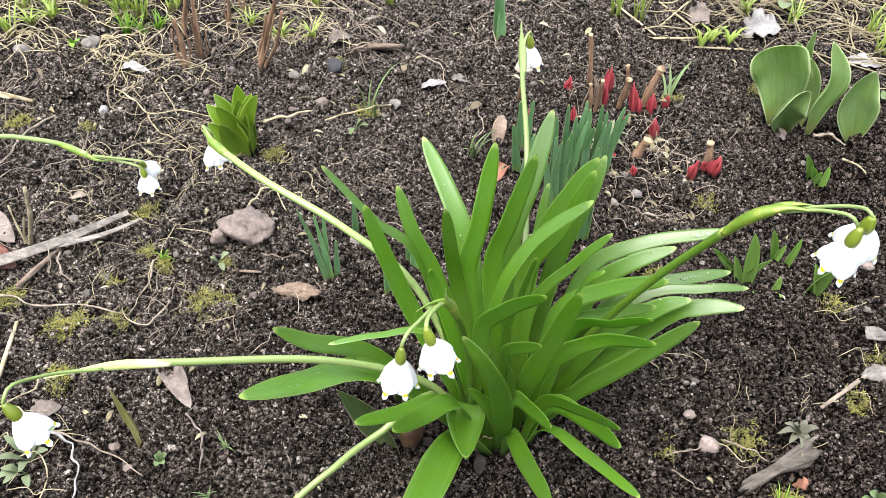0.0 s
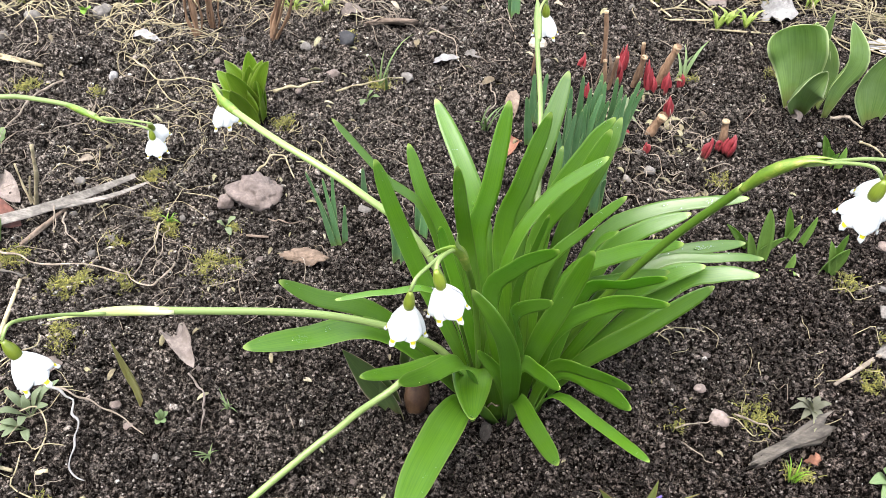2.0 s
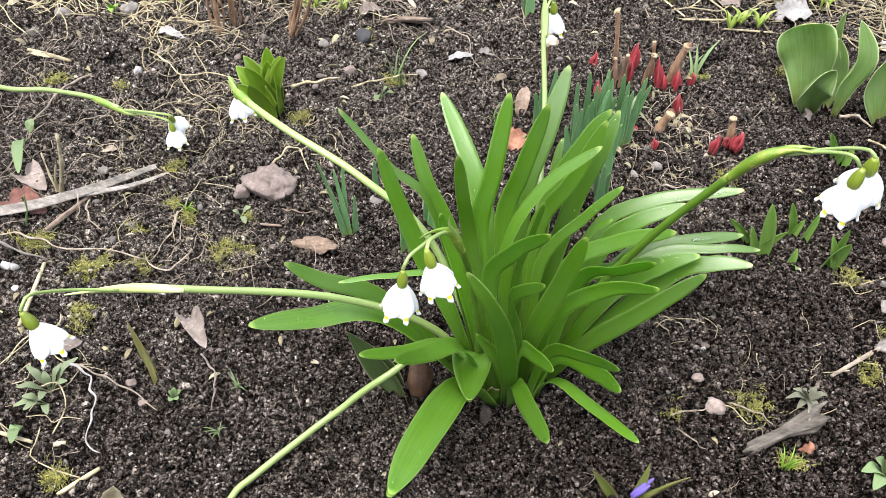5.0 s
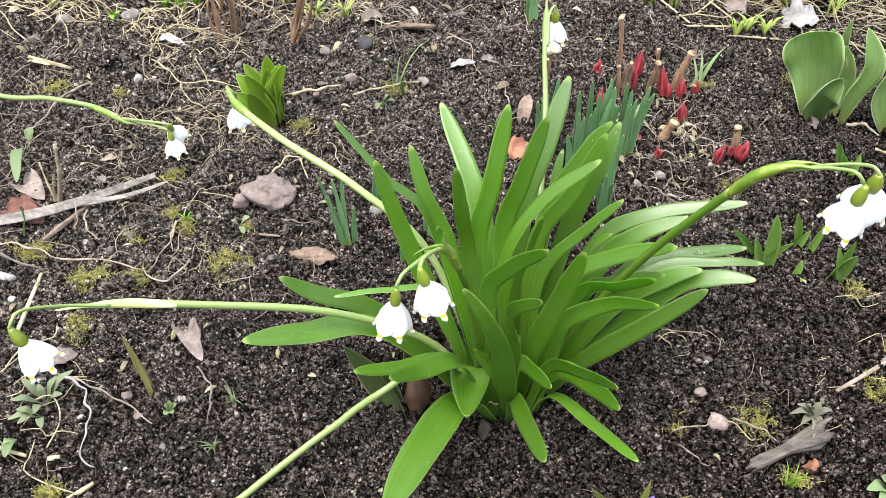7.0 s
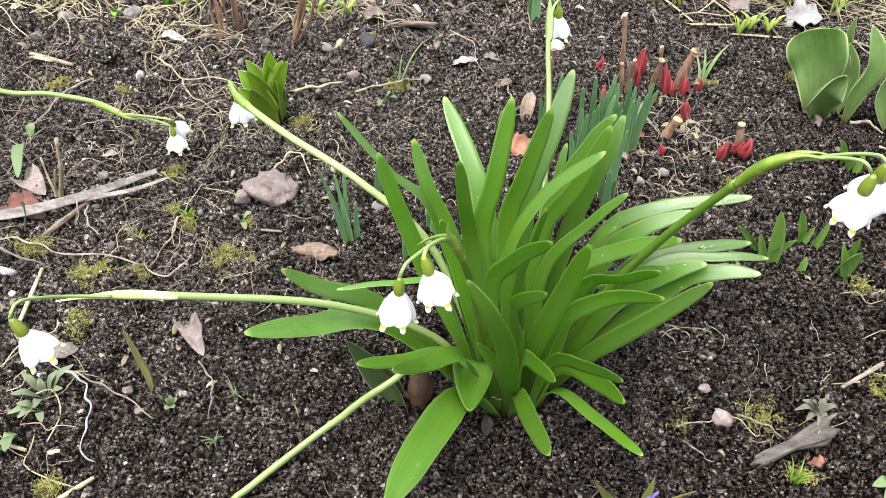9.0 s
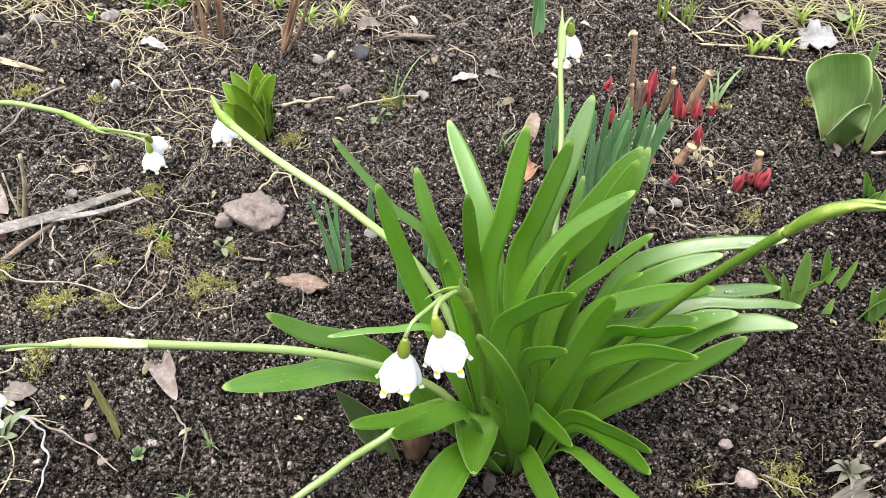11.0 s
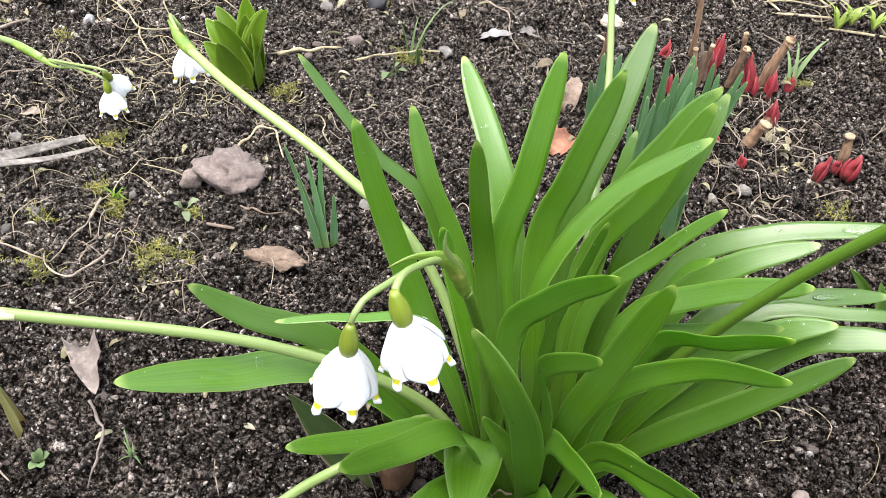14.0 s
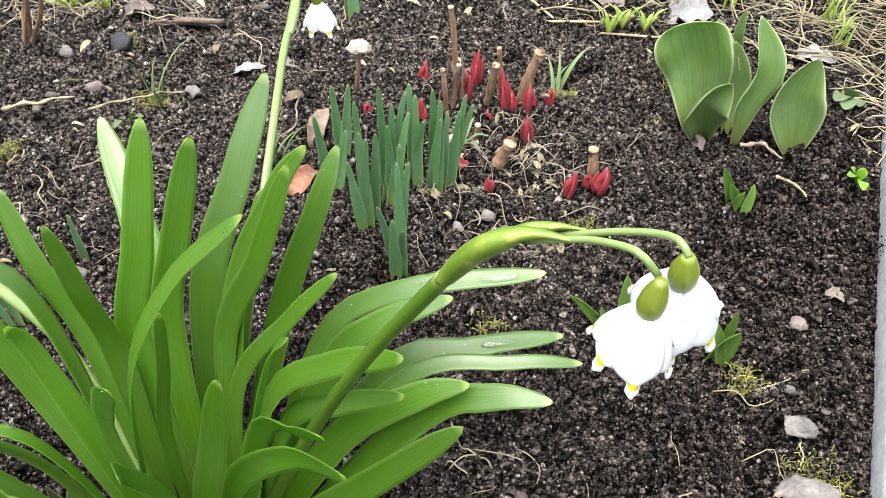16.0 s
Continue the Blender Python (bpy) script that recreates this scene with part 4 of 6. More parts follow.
tulip_leaf(tulip, ((0.381, 0.774, -0.003), (0.381, 0.804, 0.021), (0.377, 0.804, 0.045), (0.377, 0.804, 0.067)), 0.010, (1, 0, 0), 0, 0, 0.6, 0.0)
single = thing("tulip_shoot", on_ground(0.423, 0.727), "single cupped grey-green tulip leaf with a pale rim", "plant shoot", "tulip shoots")
tulip_leaf(single, ((0.421, 0.729, -0.003), (0.413, 0.729, 0.020), (0.408, 0.731, 0.046), (0.414, 0.734, 0.072)), 0.037, (1, 0, 0.1), 0, 0, 0.9, 0.10)

# lily seedlings and sprouts
LILY = dict(width=0.0066, material=LILY_LEAF, category="seedling", profile=broad, channel=1.0, bow=1.0)
shoot("lily_shoot", (0.284, 0.530), ((0.253, 0.530, 0.032), ((0.280, 0.530, 0.052), 0.011, 0), (0.299, 0.526, 0.029), (0.266, 0.533, 0.016), (0.270, 0.526, 0.030)), label="young lily shoot with narrow light green leaves", group="lily shoots", **LILY)
shoot("lily_shoot", (0.301, 0.518), (((0.311, 0.508, 0.007), 0.011, 0), (0.308, 0.520, 0.018), (0.289, 0.514, 0.003)), label="low lily sprout with spreading light green leaves", group="lily shoots", **LILY)
shoot("lily_shoot", (0.319, 0.557), ((0.305, 0.557, 0.032), (0.328, 0.554, 0.028), (0.321, 0.559, 0.014)), label="small lily sprout with three light green leaves", group="lily shoots", **LILY)
shoot("lily_shoot", (0.340, 0.522), ((0.339, 0.520, 0.044), (0.330, 0.522, 0.034), ((0.342, 0.514, 0.035), 0.012, 0), (0.338, 0.516, 0.029)), label="stout folded light green sprout", group="lily shoots", **LILY)
shoot("lily_shoot", (0.370, 0.660), ((0.353, 0.660, 0.029), (0.375, 0.658, 0.020), (0.370, 0.655, 0.015), (0.359, 0.656, 0.020)), label="tiny yellow-green sprout in bare soil", group="lily shoots", **{**LILY, "width": 0.007})

# purplish shoots in front of the clump
shoot("purplish_shoot", (0.026, 0.355), (((-0.010, 0.345, 0.065), 0.020, 30), ((-0.005, 0.359, 0.038), 0.018, 0)), 0.02, DARKSHOOT, "folded dark green leaf with a pinkish rim", profile=pointed, channel=0.8, bow=0.5)
shoot("purplish_shoot", (0.028, 0.387), ((0.023, 0.387, 0.024), (0.032, 0.391, 0.025)), 0.012, DARKSHOOT, "short reddish brown shoot under the leaves", profile=pointed, channel=0.6)
bud = thing("plump_shoot", on_ground(0.036, 0.358), "plump blunt purplish brown shoot tip", "plant shoot")
b = Vector(bud.location)
bm = tube((b, b + Vector((0.000, 0.002, 0.010)), b + Vector((-0.002, 0.004, 0.018)), b + Vector((-0.006, 0.005, 0.027))), lambda s: 0.0092 * (0.80 + 0.26 * math.sin(math.pi * s)) * (1 - 0.72 * s ** 4), 18, 30, flat=0.72)
for v in bm.verts:  # the folded scales leave ridges along it
    d = v.co - b
    turn = math.atan2(d.y, d.x + 0.2 * d.z)
    ridge = 0.10 * abs(math.sin(2.0 * turn + 0.6)) - 0.06 + 0.05 * noise.noise(v.co * 260)
    v.co.x += (d.x + 0.2 * d.z) * ridge
    v.co.y += d.y * ridge
part("sheath", bm, PLUMP, bud)

# squill with violet buds
squill = shoot("squill_shoot", (0.176, 0.288), (((0.151, 0.289, 0.036), 0.0085, 0), ((0.186, 0.300, 0.036), 0.0075, -20), ((0.211, 0.297, 0.031), 0.0090, 35), ((0.192, 0.285, 0.030), 0.0065, 30), ((0.195, 0.276, 0.027), 0.0065, 20), ((0.150, 0.268, 0.022), 0.0065, 0), ((0.180, 0.279, 0.026), 0.0060, 0)), 0.0060, SCILLA, "low squill shoot with reddish green leaves and violet buds", profile=pointed, channel=0.6, bow=0.7)
for at, tip in (((0.178, 0.289, 0.013), (0.190, 0.296, 0.025)), ((0.179, 0.288, 0.012), (0.188, 0.292, 0.023)), ((0.175, 0.282, 0.006), (0.174, 0.277, 0.022))):
    a, t = Vector(at), Vector(tip)
    part("flower_bud", tube((a, a.lerp(t, 0.5), t), lambda s: 0.0017 * math.sin(math.pi * (0.12 + 0.8 * s)) ** 0.8, 10, 9), VIOLET, squill, "violet-blue flower bud")

# sheathed tan sprout at the bed's near edge
sheath = shoot("sheathed_shoot", (-0.129, 0.225), (((-0.115, 0.225, 0.054), 0.021, 0), ((-0.129, 0.231, 0.031), 0.016, 0)), 0.018, STRAW, "tan papery sheath of a sprouting bulb", profile=lambda s: 0.9 - 0.35 * s - 0.5 * max(0, s - 0.85) / 0.15, channel=0.9)
b = Vector((-0.114, 0.227, 0.000))
t = Vector((-0.116, 0.234, 0.012))
part("leaf", blade((b, b.lerp(t, 0.4), b.lerp(t, 0.8), t), 0.010, channel=0.4, profile=oval, n=12, face=(1, 0, 0)), FRESH, sheath)

# ---- peony: red buds and the cut stalks of last year ----
def bud_of(parent, foot, tip, r):
    a, t = Vector(foot), Vector(tip)
    t, r = a.lerp(t, 0.88), 1.22 * r
    bend = Vector((0.0016 * math.sin(900 * a.x), 0.001, 0))
    bm = tube((a - Vector((0, 0, 0.003)), a.lerp(t, 0.35) + bend, a.lerp(t, 0.7) - bend * 0.4, t), lambda s: 0.66 * r * max(0.06, math.sin(math.pi * (0.22 + 0.76 * s)) ** 0.9 * (1 + 0.12 * math.sin(9 * s + 700 * a.x))), 14, 10, flat=0.85)
    for k in range(3):  # sheathing scales about it, their points free
        turn = 2.1 * k + 500 * a.x
        off = Vector((math.cos(turn), math.sin(turn), 0)) * r
        top = a.lerp(t, 0.62 + 0.13 * k) + off * 0.55
        tube((a + off * 0.35 - Vector((0, 0, 0.003)), a.lerp(top, 0.5) + off * 0.42, top), lambda s: 0.50 * r * max(0.05, math.sin(math.pi * (0.3 + 0.69 * s)) ** 0.8), 9, 7, bm, 0.55)
    part("bud", bm, REDBUD, parent)


def cut_stalk(parent, foot, tip, r, seed):
    a, t = Vector(foot), Vector(tip)
    mid = a.lerp(t, 0.5) + Vector((0.001 * math.sin(seed), 0.001 * math.cos(seed), 0))
    bm = tube((a - Vector((0, 0, 0.004)), mid, t), lambda s: 0.8 * r * (1.12 - 0.2 * s + 0.10 * math.sin(9 * s + seed) + 0.07 * math.sin(23 * s + seed)), 14, 11, flat=0.85)
    way = (t - a).normalized()
    for v in bm.verts:
        up = (v.co - a).dot(way) / max((t - a).length, 1e-6)
        if up > 0.85:
            v.co += way * r * 1.5 * noise.noise(v.co * 420) * (up - 0.85) / 0.15
        v.co += Vector((1, 0, 0)) * 0.12 * r * noise.noise(v.co * 300)
    st = part("cut_stalk", bm, STALKWOOD, parent, "brown dry stalk cut short")
    d = (t - a).normalized()
    part("cut_end", tube((t - d * 0.0006, t + d * 0.0004, t + d * 0.0012), r * 0.74, 3, 11), CUTWOOD, st, "pale cut end")


peony = thing("peony_crown", on_ground(0.197, 0.701), "peony crown with crimson buds among dry cut stalks", "plant shoot")
bud_of(peony, (0.145, 0.764, 0.0), (0.146, 0.764, 0.023), 0.0040)
bud_of(peony, (0.179, 0.747, 0.0), (0.177, 0.747, 0.030), 0.0052)
bud_of(peony, (0.185, 0.769, 0.0), (0.185, 0.769, 0.035), 0.0046)
bud_of(peony, (0.150, 0.715, 0.0), (0.149, 0.715, 0.023), 0.0038)
bud_of(peony, (0.210, 0.740, 0.0), (0.203, 0.740, 0.040), 0.0044)
bud_of(peony, (0.215, 0.742, 0.0), (0.211, 0.742, 0.019), 0.0042)
bud_of(peony, (0.227, 0.742, 0.0), (0.225, 0.742, 0.026), 0.0046)
bud_of(peony, (0.227, 0.706, 0.0), (0.224, 0.706, 0.024), 0.0044)
bud_of(peony, (0.185, 0.663, 0.0), (0.183, 0.663, 0.015), 0.0036)
bud_of(peony, (0.204, 0.648, 0.0), (0.202, 0.648, 0.012), 0.0030)
bud_of(peony, (0.242, 0.754, 0.0), (0.241, 0.754, 0.016), 0.0034)
bud_of(peony, (0.109, 0.720, 0.0), (0.109, 0.720, 0.009), 0.0026)
bud_of(peony, (0.197, 0.723, 0.0), (0.197, 0.723, 0.011), 0.0028)
cut_stalk(peony, (0.168, 0.784, 0.0), (0.161, 0.784, 0.054), 0.0030, 1)
cut_stalk(peony, (0.166, 0.728, 0.0), (0.162, 0.728, 0.036), 0.0026, 2)
cut_stalk(peony, (0.195, 0.745, 0.0), (0.199, 0.741, 0.036), 0.0040, 3)
cut_stalk(peony, (0.220, 0.754, 0.0), (0.229, 0.754, 0.042), 0.0054, 4)
cut_stalk(peony, (0.207, 0.670, 0.0), (0.214, 0.668, 0.024), 0.0060, 5)
cut_stalk(peony, (0.205, 0.767, 0.0), (0.200, 0.767, 0.034), 0.0026, 6)
cut_stalk(peony, (0.170, 0.730, 0.0), (0.173, 0.730, 0.040), 0.0024, 7)
for k, (x, y, z) in enumerate(((0.166, 0.738, 0.028), (0.172, 0.741, 0.034), (0.160, 0.740, 0.036), (0.177, 0.741, 0.040))):  # splinters of an old stalk
    a = Vector((x, y, -0.004))
    t = Vector((x + 0.007 * math.sin(3 * k + 1), y + 0.003, z))
    part("splinter", blade((a, a.lerp(t, 0.35), a.lerp(t, 0.7) + Vector((0.0015, 0, 0)), t), 0.0052, 20 * k, 25, 0.7, 0.0012, lambda s: 1 - 0.55 * s ** 2, n=12, face=(1, 0, 0)), TANCHIP, peony, "pale split piece of dry stalk")
cut_stalk(peony, (0.189, 0.699, 0.0), (0.191, 0.699, 0.013), 0.0030, 8)
pair = thing("peony_crown", on_ground(0.271, 0.659), "small peony crown with two crimson buds and a stub", "plant shoot")
bud_of(pair, (0.257, 0.652, 0.0), (0.258, 0.652, 0.022), 0.0044)
bud_of(pair, (0.278, 0.660, 0.0), (0.279, 0.660, 0.022), 0.0062)
bud_of(pair, (0.270, 0.664, 0.0), (0.269, 0.664, 0.013), 0.0034)
cut_stalk(pair, (0.272, 0.667, 0.0), (0.269, 0.667, 0.027), 0.0046, 9)

# ---- weeds ----
def rosette(name, at, tips, width, material, label, profile=oval, group="weeds"):
    base = on_ground(*at)
    e = thing(name, base, label, "weed", group)
    for k, tip in enumerate(tips):
        t = Vector(tip)
        out = (t - base)
        mid = base.lerp(t, 0.55) + Vector((0, 0, 0.22 * out.length))
        part("leaf", blade((base, base.lerp(mid, 0.6), mid, t), width, 12 * math.sin(3 * k), 10 * math.cos(5 * k), 0.25, 0.0007, profile, n=12, wave=0.12), material, e)
    return e


def petiole(s):
    return 0.10 + 0.9 * max(0.0, math.sin(math.pi * max(0.0, (s - 0.30) / 0.70)) ** 0.7)


rosette("weed_rosette", (-0.210, 0.312), ((-0.226, 0.319, 0.014), (-0.226, 0.303, 0.012), (-0.206, 0.296, 0.012), (-0.194, 0.330, 0.016), (-0.195, 0.313, 0.012), (-0.214, 0.318, 0.012), (-0.204, 0.325, 0.014)), 0.0055, GREYWEED, "grey-green spoon-leaved weed beside dry straw", petiole)
rosette("weed_rosette", (-0.209, 0.303), ((-0.223, 0.291, 0.008), (-0.214, 0.288, 0.010), (-0.198, 0.288, 0.009), (-0.220, 0.298, 0.010)), 0.0054, GREYWEED, "low grey-green spoon-leaved weed", petiole)
rosette("weed_rosette", (-0.216, 0.285), ((-0.210, 0.264, 0.010), (-0.217, 0.274, 0.005)), 0.0080, WEED, "weed with one round light green leaf", petiole)
rosette("weed_rosette", (-0.352, 0.565), ((-0.325, 0.502, 0.012), (-0.349, 0.574, 0.010)), 0.010, WEED, "thin weed with a drooping oval leaf", petiole)
rosette("weed_rosette", (-0.126, 0.320), ((-0.129, 0.320, 0.006), (-0.121, 0.322, 0.006), (-0.126, 0.313, 0.005), (-0.121, 0.315, 0.005), (-0.126, 0.323, 0.007)), 0.0045, WEED, "tiny clover-like seedling with round leaves", petiole)
rosette("weed_rosette", (0.302, 0.387), ((0.283, 0.379, 0.012), (0.312, 0.387, 0.012), (0.297, 0.364, 0.010), (0.294, 0.386, 0.016), (0.305, 0.377, 0.008), (0.292, 0.376, 0.006), (0.306, 0.394, 0.010), (0.289, 0.388, 0.012)), 0.0058, WILTED, "wilted grey nettle-like weed with drooping leaves", oval)
rosette("weed_rosette", (0.182, 0.690), ((0.165, 0.672, 0.008), (0.176, 0.662, 0.008), (0.200, 0.690, 0.012), (0.196, 0.676, 0.008), (0.188, 0.708, 0.014), (0.172, 0.700, 0.010)), 0.0042, GREYWEED, "ragged grey-green weed among peony stubs", pointed)
rosette("weed_rosette", (0.344, 0.339), ((0.324, 0.330, 0.012), (0.330, 0.319, 0.010), (0.334, 0.340, 0.014), (0.346, 0.339, 0.014)), 0.011, WEED, "small nettle seedling with toothed green leaves")
rosette("weed_rosette", (-0.056, 0.683), ((-0.056, 0.662, 0.006), (-0.049, 0.683, 0.008), (-0.042, 0.679, 0.005)), 0.006, WEED, "small round-leaved weed in bare soil", petiole)
rosette("weed_rosette", (-0.135, 0.497), ((-0.141, 0.496, 0.006), (-0.127, 0.501, 0.008), (-0.127, 0.485, 0.004)), 0.005, GREYWEED, "small grey-green weed beside a stone", petiole)
rosette("weed_rosette", (-0.364, 0.777), ((-0.365, 0.771, 0.008), (-0.353, 0.771, 0.008), (-0.357, 0.761, 0.006)), 0.006, FRESH, "bright green seedling by dry stems", petiole)
for at in ((0.301, 0.873), (0.320, 0.873), (0.290, 0.867)):
    x, y = at
    rosette("weed_rosette", (x, y), [(x + 0.016 * math.cos(a), y + 0.008 * math.sin(a), 0.018 + 0.006 * math.sin(3 * a)) for a in (0.3, 1.2, 2.0, 2.9, 4.0, 5.2)], 0.005, GRASS, "leafy light green weed at the bed's far edge", pointed)
rosette("weed_rosette", (0.458, 0.698), ((0.445, 0.688, 0.012), (0.459, 0.699, 0.012), (0.453, 0.677, 0.010), (0.449, 0.698, 0.012)), 0.008, FRESH, "green seedling beside the concrete kerb", petiole)
rosette("weed_rosette", (0.476, 0.802), ((0.457, 0.782, 0.010), (0.471, 0.794, 0.014), (0.475, 0.781, 0.008), (0.463, 0.775, 0.008)), 0.014, WEED, "round-leaved weed near the tulip leaf", petiole)
rosette("weed_rosette", (0.401, 0.966), ((0.384, 0.933, 0.014), (0.402, 0.942, 0.012), (0.400, 0.967, 0.014)), 0.026, GREYWEED, "broad grey-green leaves at the bed's edge", oval)


def grass(at, n, height, lean, material, label, seed, width=0.0016):
    rg = random.Random(seed)
    base = on_ground(*at)
    e = thing("grass_tuft", base, label, "grass", "grass tufts")
    for _ in range(n):
        a = rg.uniform(0, 2 * math.pi)
        h = height * rg.uniform(0.55, 1.0)
        out = Vector((math.cos(a), math.sin(a), 0)) * h * lean * rg.uniform(0.4, 1.2)
        f = base + Vector((rg.uniform(-1, 1), rg.uniform(-1, 1), 0)) * height * 0.14
        part("blade", blade((f, f + out * 0.25 + Vector((0, 0, 0.5 * h)), f + out * 0.6 + Vector((0, 0, 0.85 * h)), f + out + Vector((0, 0, h * 0.95))), width * rg.uniform(0.7, 1.2), 0, 0, 0.5, 0.0004, lambda s: 1 - s ** 2.5, n=8, across=2), material, e)


grass((-0.043, 0.710), 5, 0.050, 0.9, WEED, "sparse grass tuft with dry base", 1, 0.0024)
grass((-0.084, 0.330), 8, 0.007, 1.6, WEED, "tiny star-shaped grass seedling", 2, 0.0010)
grass((-0.087, 0.297), 9, 0.007, 1.7, WEED, "tiny star-shaped grass seedling", 3, 0.0010)
grass((-0.181, 0.497), 10, 0.012, 1.3, FRESH, "small bright grass tuft in the soil", 4, 0.0012)
grass((0.281, 0.333), 12, 0.014, 0.8, FRESH, "small bright grass tuft by weathered wood", 5, 0.0012)
grass((-0.333, 0.843), 16, 0.055, 0.7, GRASS, "yellow-green grass tuft at the bed's far edge", 6, 0.0026)
grass((-0.309, 0.836), 14, 0.050, 0.8, GRASS, "yellow-green grass tuft at the bed's far edge", 7, 0.0026)
grass((-0.439, 0.833), 10, 0.040, 0.8, GRASS, "yellow-green grass tuft at the bed's far edge", 8, 0.0024)
grass((0.201, 0.922), 16, 0.040, 0.5, GRASS, "yellow-green grass tuft at the bed's far edge", 9, 0.0022)
grass((0.226, 0.916), 10, 0.050, 0.4, GRASS, "yellow-green grass tuft at the bed's far edge", 10, 0.0022)
grass((0.486, 0.920), 12, 0.045, 0.6, GRASS, "yellow-green grass tuft at the bed's far edge", 11, 0.0024)
grass((0.487, 0.887), 10, 0.035, 0.7, GRASS, "yellow-green grass tuft at the bed's far edge", 12, 0.0024)
for k, at in enumerate(((-0.408, 0.828), (-0.378, 0.846), (-0.279, 0.849), (-0.132, 0.890), (-0.432, 0.784), (0.350, 0.946), (0.398, 0.930), (-0.052, 0.905))):
    grass(at, 12, 0.034, 1.0, GRASS, "low yellow-green grass at the bed's far edge", 30 + k, 0.0022)
for k, at in enumerate(((-0.418, 0.803), (-0.396, 0.808), (-0.157, 0.824), (-0.121, 0.816), (-0.192, 0.832))):
    grass(at, 16, 0.020, 1.5, GRASS, "flattened yellow-green grass among dry straw", 50 + k, 0.0018)
for k, at in enumerate(((-0.318, 0.806), (-0.302, 0.812), (-0.287, 0.818))):
    grass(at, 14, 0.024, 1.1, FRESH, "short fresh grass among dry straw", 60 + k, 0.0020)
grass((0.245, 0.775), 4, 0.035, 1.1, WEED, "narrow weed leaves beside cut stalks", 13, 0.0040)
grass((0.057, 0.659), 6, 0.030, 1.0, WEED, "small tuft behind the flower clump", 14, 0.0022)

# ---- stones, wood and dead leaves ----
def stone(at, size, material, label, seed, sink=0.35, turn=0.0, name="stone", group="stones", rough=0.34, facets=5):
    base = on_ground(*at)
    around = [ground_z(base.x + 0.4 * size[0] * math.cos(a), base.y + 0.4 * size[1] * math.sin(a)) for a in range(6)]
    c = Vector((base.x, base.y, max(base.z, sum(around) / 6 + 0.0015) + size[2] * (0.5 - sink)))
    ob = part(name, lump(c, size, seed, 4 if size[0] > 0.02 else 3, rough, turn, facets), material)
    return tagged(ob, label, "stone", group)


stone((-0.115, 0.531), (0.044, 0.036, 0.024), STONE, "rugged pinkish brown stone on the soil", 57, 0.30, 0.3, rough=0.70, facets=11)
stone((-0.142, 0.522), (0.013, 0.018, 0.014), STONE, "small reddish stone beside a larger one", 4, 0.3)
stone((0.237, 0.370), (0.0155, 0.0115, 0.010), STONE, "pale rounded pebble on soil", 5, 0.25, -0.4, rough=0.16, facets=2)
stone((-0.406, 0.752), (0.016, 0.014, 0.011), PALESTONE, "pinkish pale pebble on soil", 6)
stone((-0.350, 0.782), (0.018, 0.015, 0.013), PALESTONE, "grey rounded pebble by dry stems", 7)
stone((-0.023, 0.727), (0.011, 0.010, 0.008), PALESTONE, "pale grey pebble on soil", 8)
stone((-0.428, 0.725), (0.013, 0.010, 0.008), PALESTONE, "dull grey pebble on soil", 9)
stone((0.375, 0.479), (0.024, 0.013, 0.009), PALESTONE, "angular pale grey stone", 12, 0.3, 0.1)
stone((0.374, 0.443), (0.034, 0.018, 0.010), PALESTONE, "flat tan stone among dry stems", 11, 0.4)
stone((0.186, 0.614), (0.0085, 0.008, 0.007), PALESTONE, "pale round pebble on soil", 12)
stone((0.204, 0.617), (0.0105, 0.009, 0.008), PALESTONE, "pale round pebble on soil", 13)
stone((0.391, 0.557), (0.010, 0.010, 0.007), STONE, "small orange-pink pebble on soil", 14)
stone((-0.160, 0.328), (0.0075, 0.006, 0.005), STONE, "small pink pebble on soil", 15)
stone((-0.147, 0.315), (0.0065, 0.006, 0.005), STONE, "small pink pebble on soil", 16)
stone((0.229, 0.397), (0.009, 0.007, 0.005), STONE, "small pink stone chip", 17)
stone((-0.291, 0.669), (0.008, 0.010, 0.008), WHITELEAF, "small white shard on soil", 18, 0.2)
stone((-0.287, 0.406), (0.009, 0.008, 0.007), WHITELEAF, "small white pebble on dark soil", 19, 0.2)
stone((-0.280, 0.405), (0.007, 0.006, 0.006), WHITELEAF, "small white pebble on dark soil", 20, 0.2)
stone((-0.275, 0.392), (0.006, 0.006, 0.005), WHITELEAF, "small white pebble on dark soil", 21, 0.2)
stone((-0.031, 0.536), (0.011, 0.010, 0.009), PALESTONE, "grey round pebble on soil", 22)
stone((-0.089, 0.763), (0.020, 0.016, 0.012), grained("charcoal", (0.012, 0.012, 0.014), (0.03, 0.03, 0.033), 120.0, 0.6), "black lump of charcoal", 24)
stone((-0.094, 0.717), (0.013, 0.011, 0.008), STONE, "dull grey stone in the soil", 25, 0.45)
stone((0.084, 0.340), (0.0085, 0.016, 0.012), BARKDARK, "rough grey-brown stub of root beside the clump", 26, 0.3, 0.15, rough=0.30, facets=8)
stone((0.048, 0.359), (0.008, 0.007, 0.006), DARKLUMP, "brown pebble beside the clump", 27)
stone((-0.264, 0.526), (0.010, 0.008, 0.006), PALESTONE, "bluish grey pebble on soil", 28)
stone((-0.127, 0.748), (0.011, 0.009, 0.008), PALESTONE, "pale grey pebble on soil", 29)
stone((-0.191, 0.697), (0.008, 0.009, 0.006), PALESTONE, "pale pebble on dark soil", 30)
stone((-0.022, 0.725), (0.011, 0.011, 0.009), PALESTONE, "light grey pebble on soil", 31)
stone((-0.346, 0.786), (0.017, 0.014, 0.012), PALESTONE, "light grey pebble by dry stems", 32)

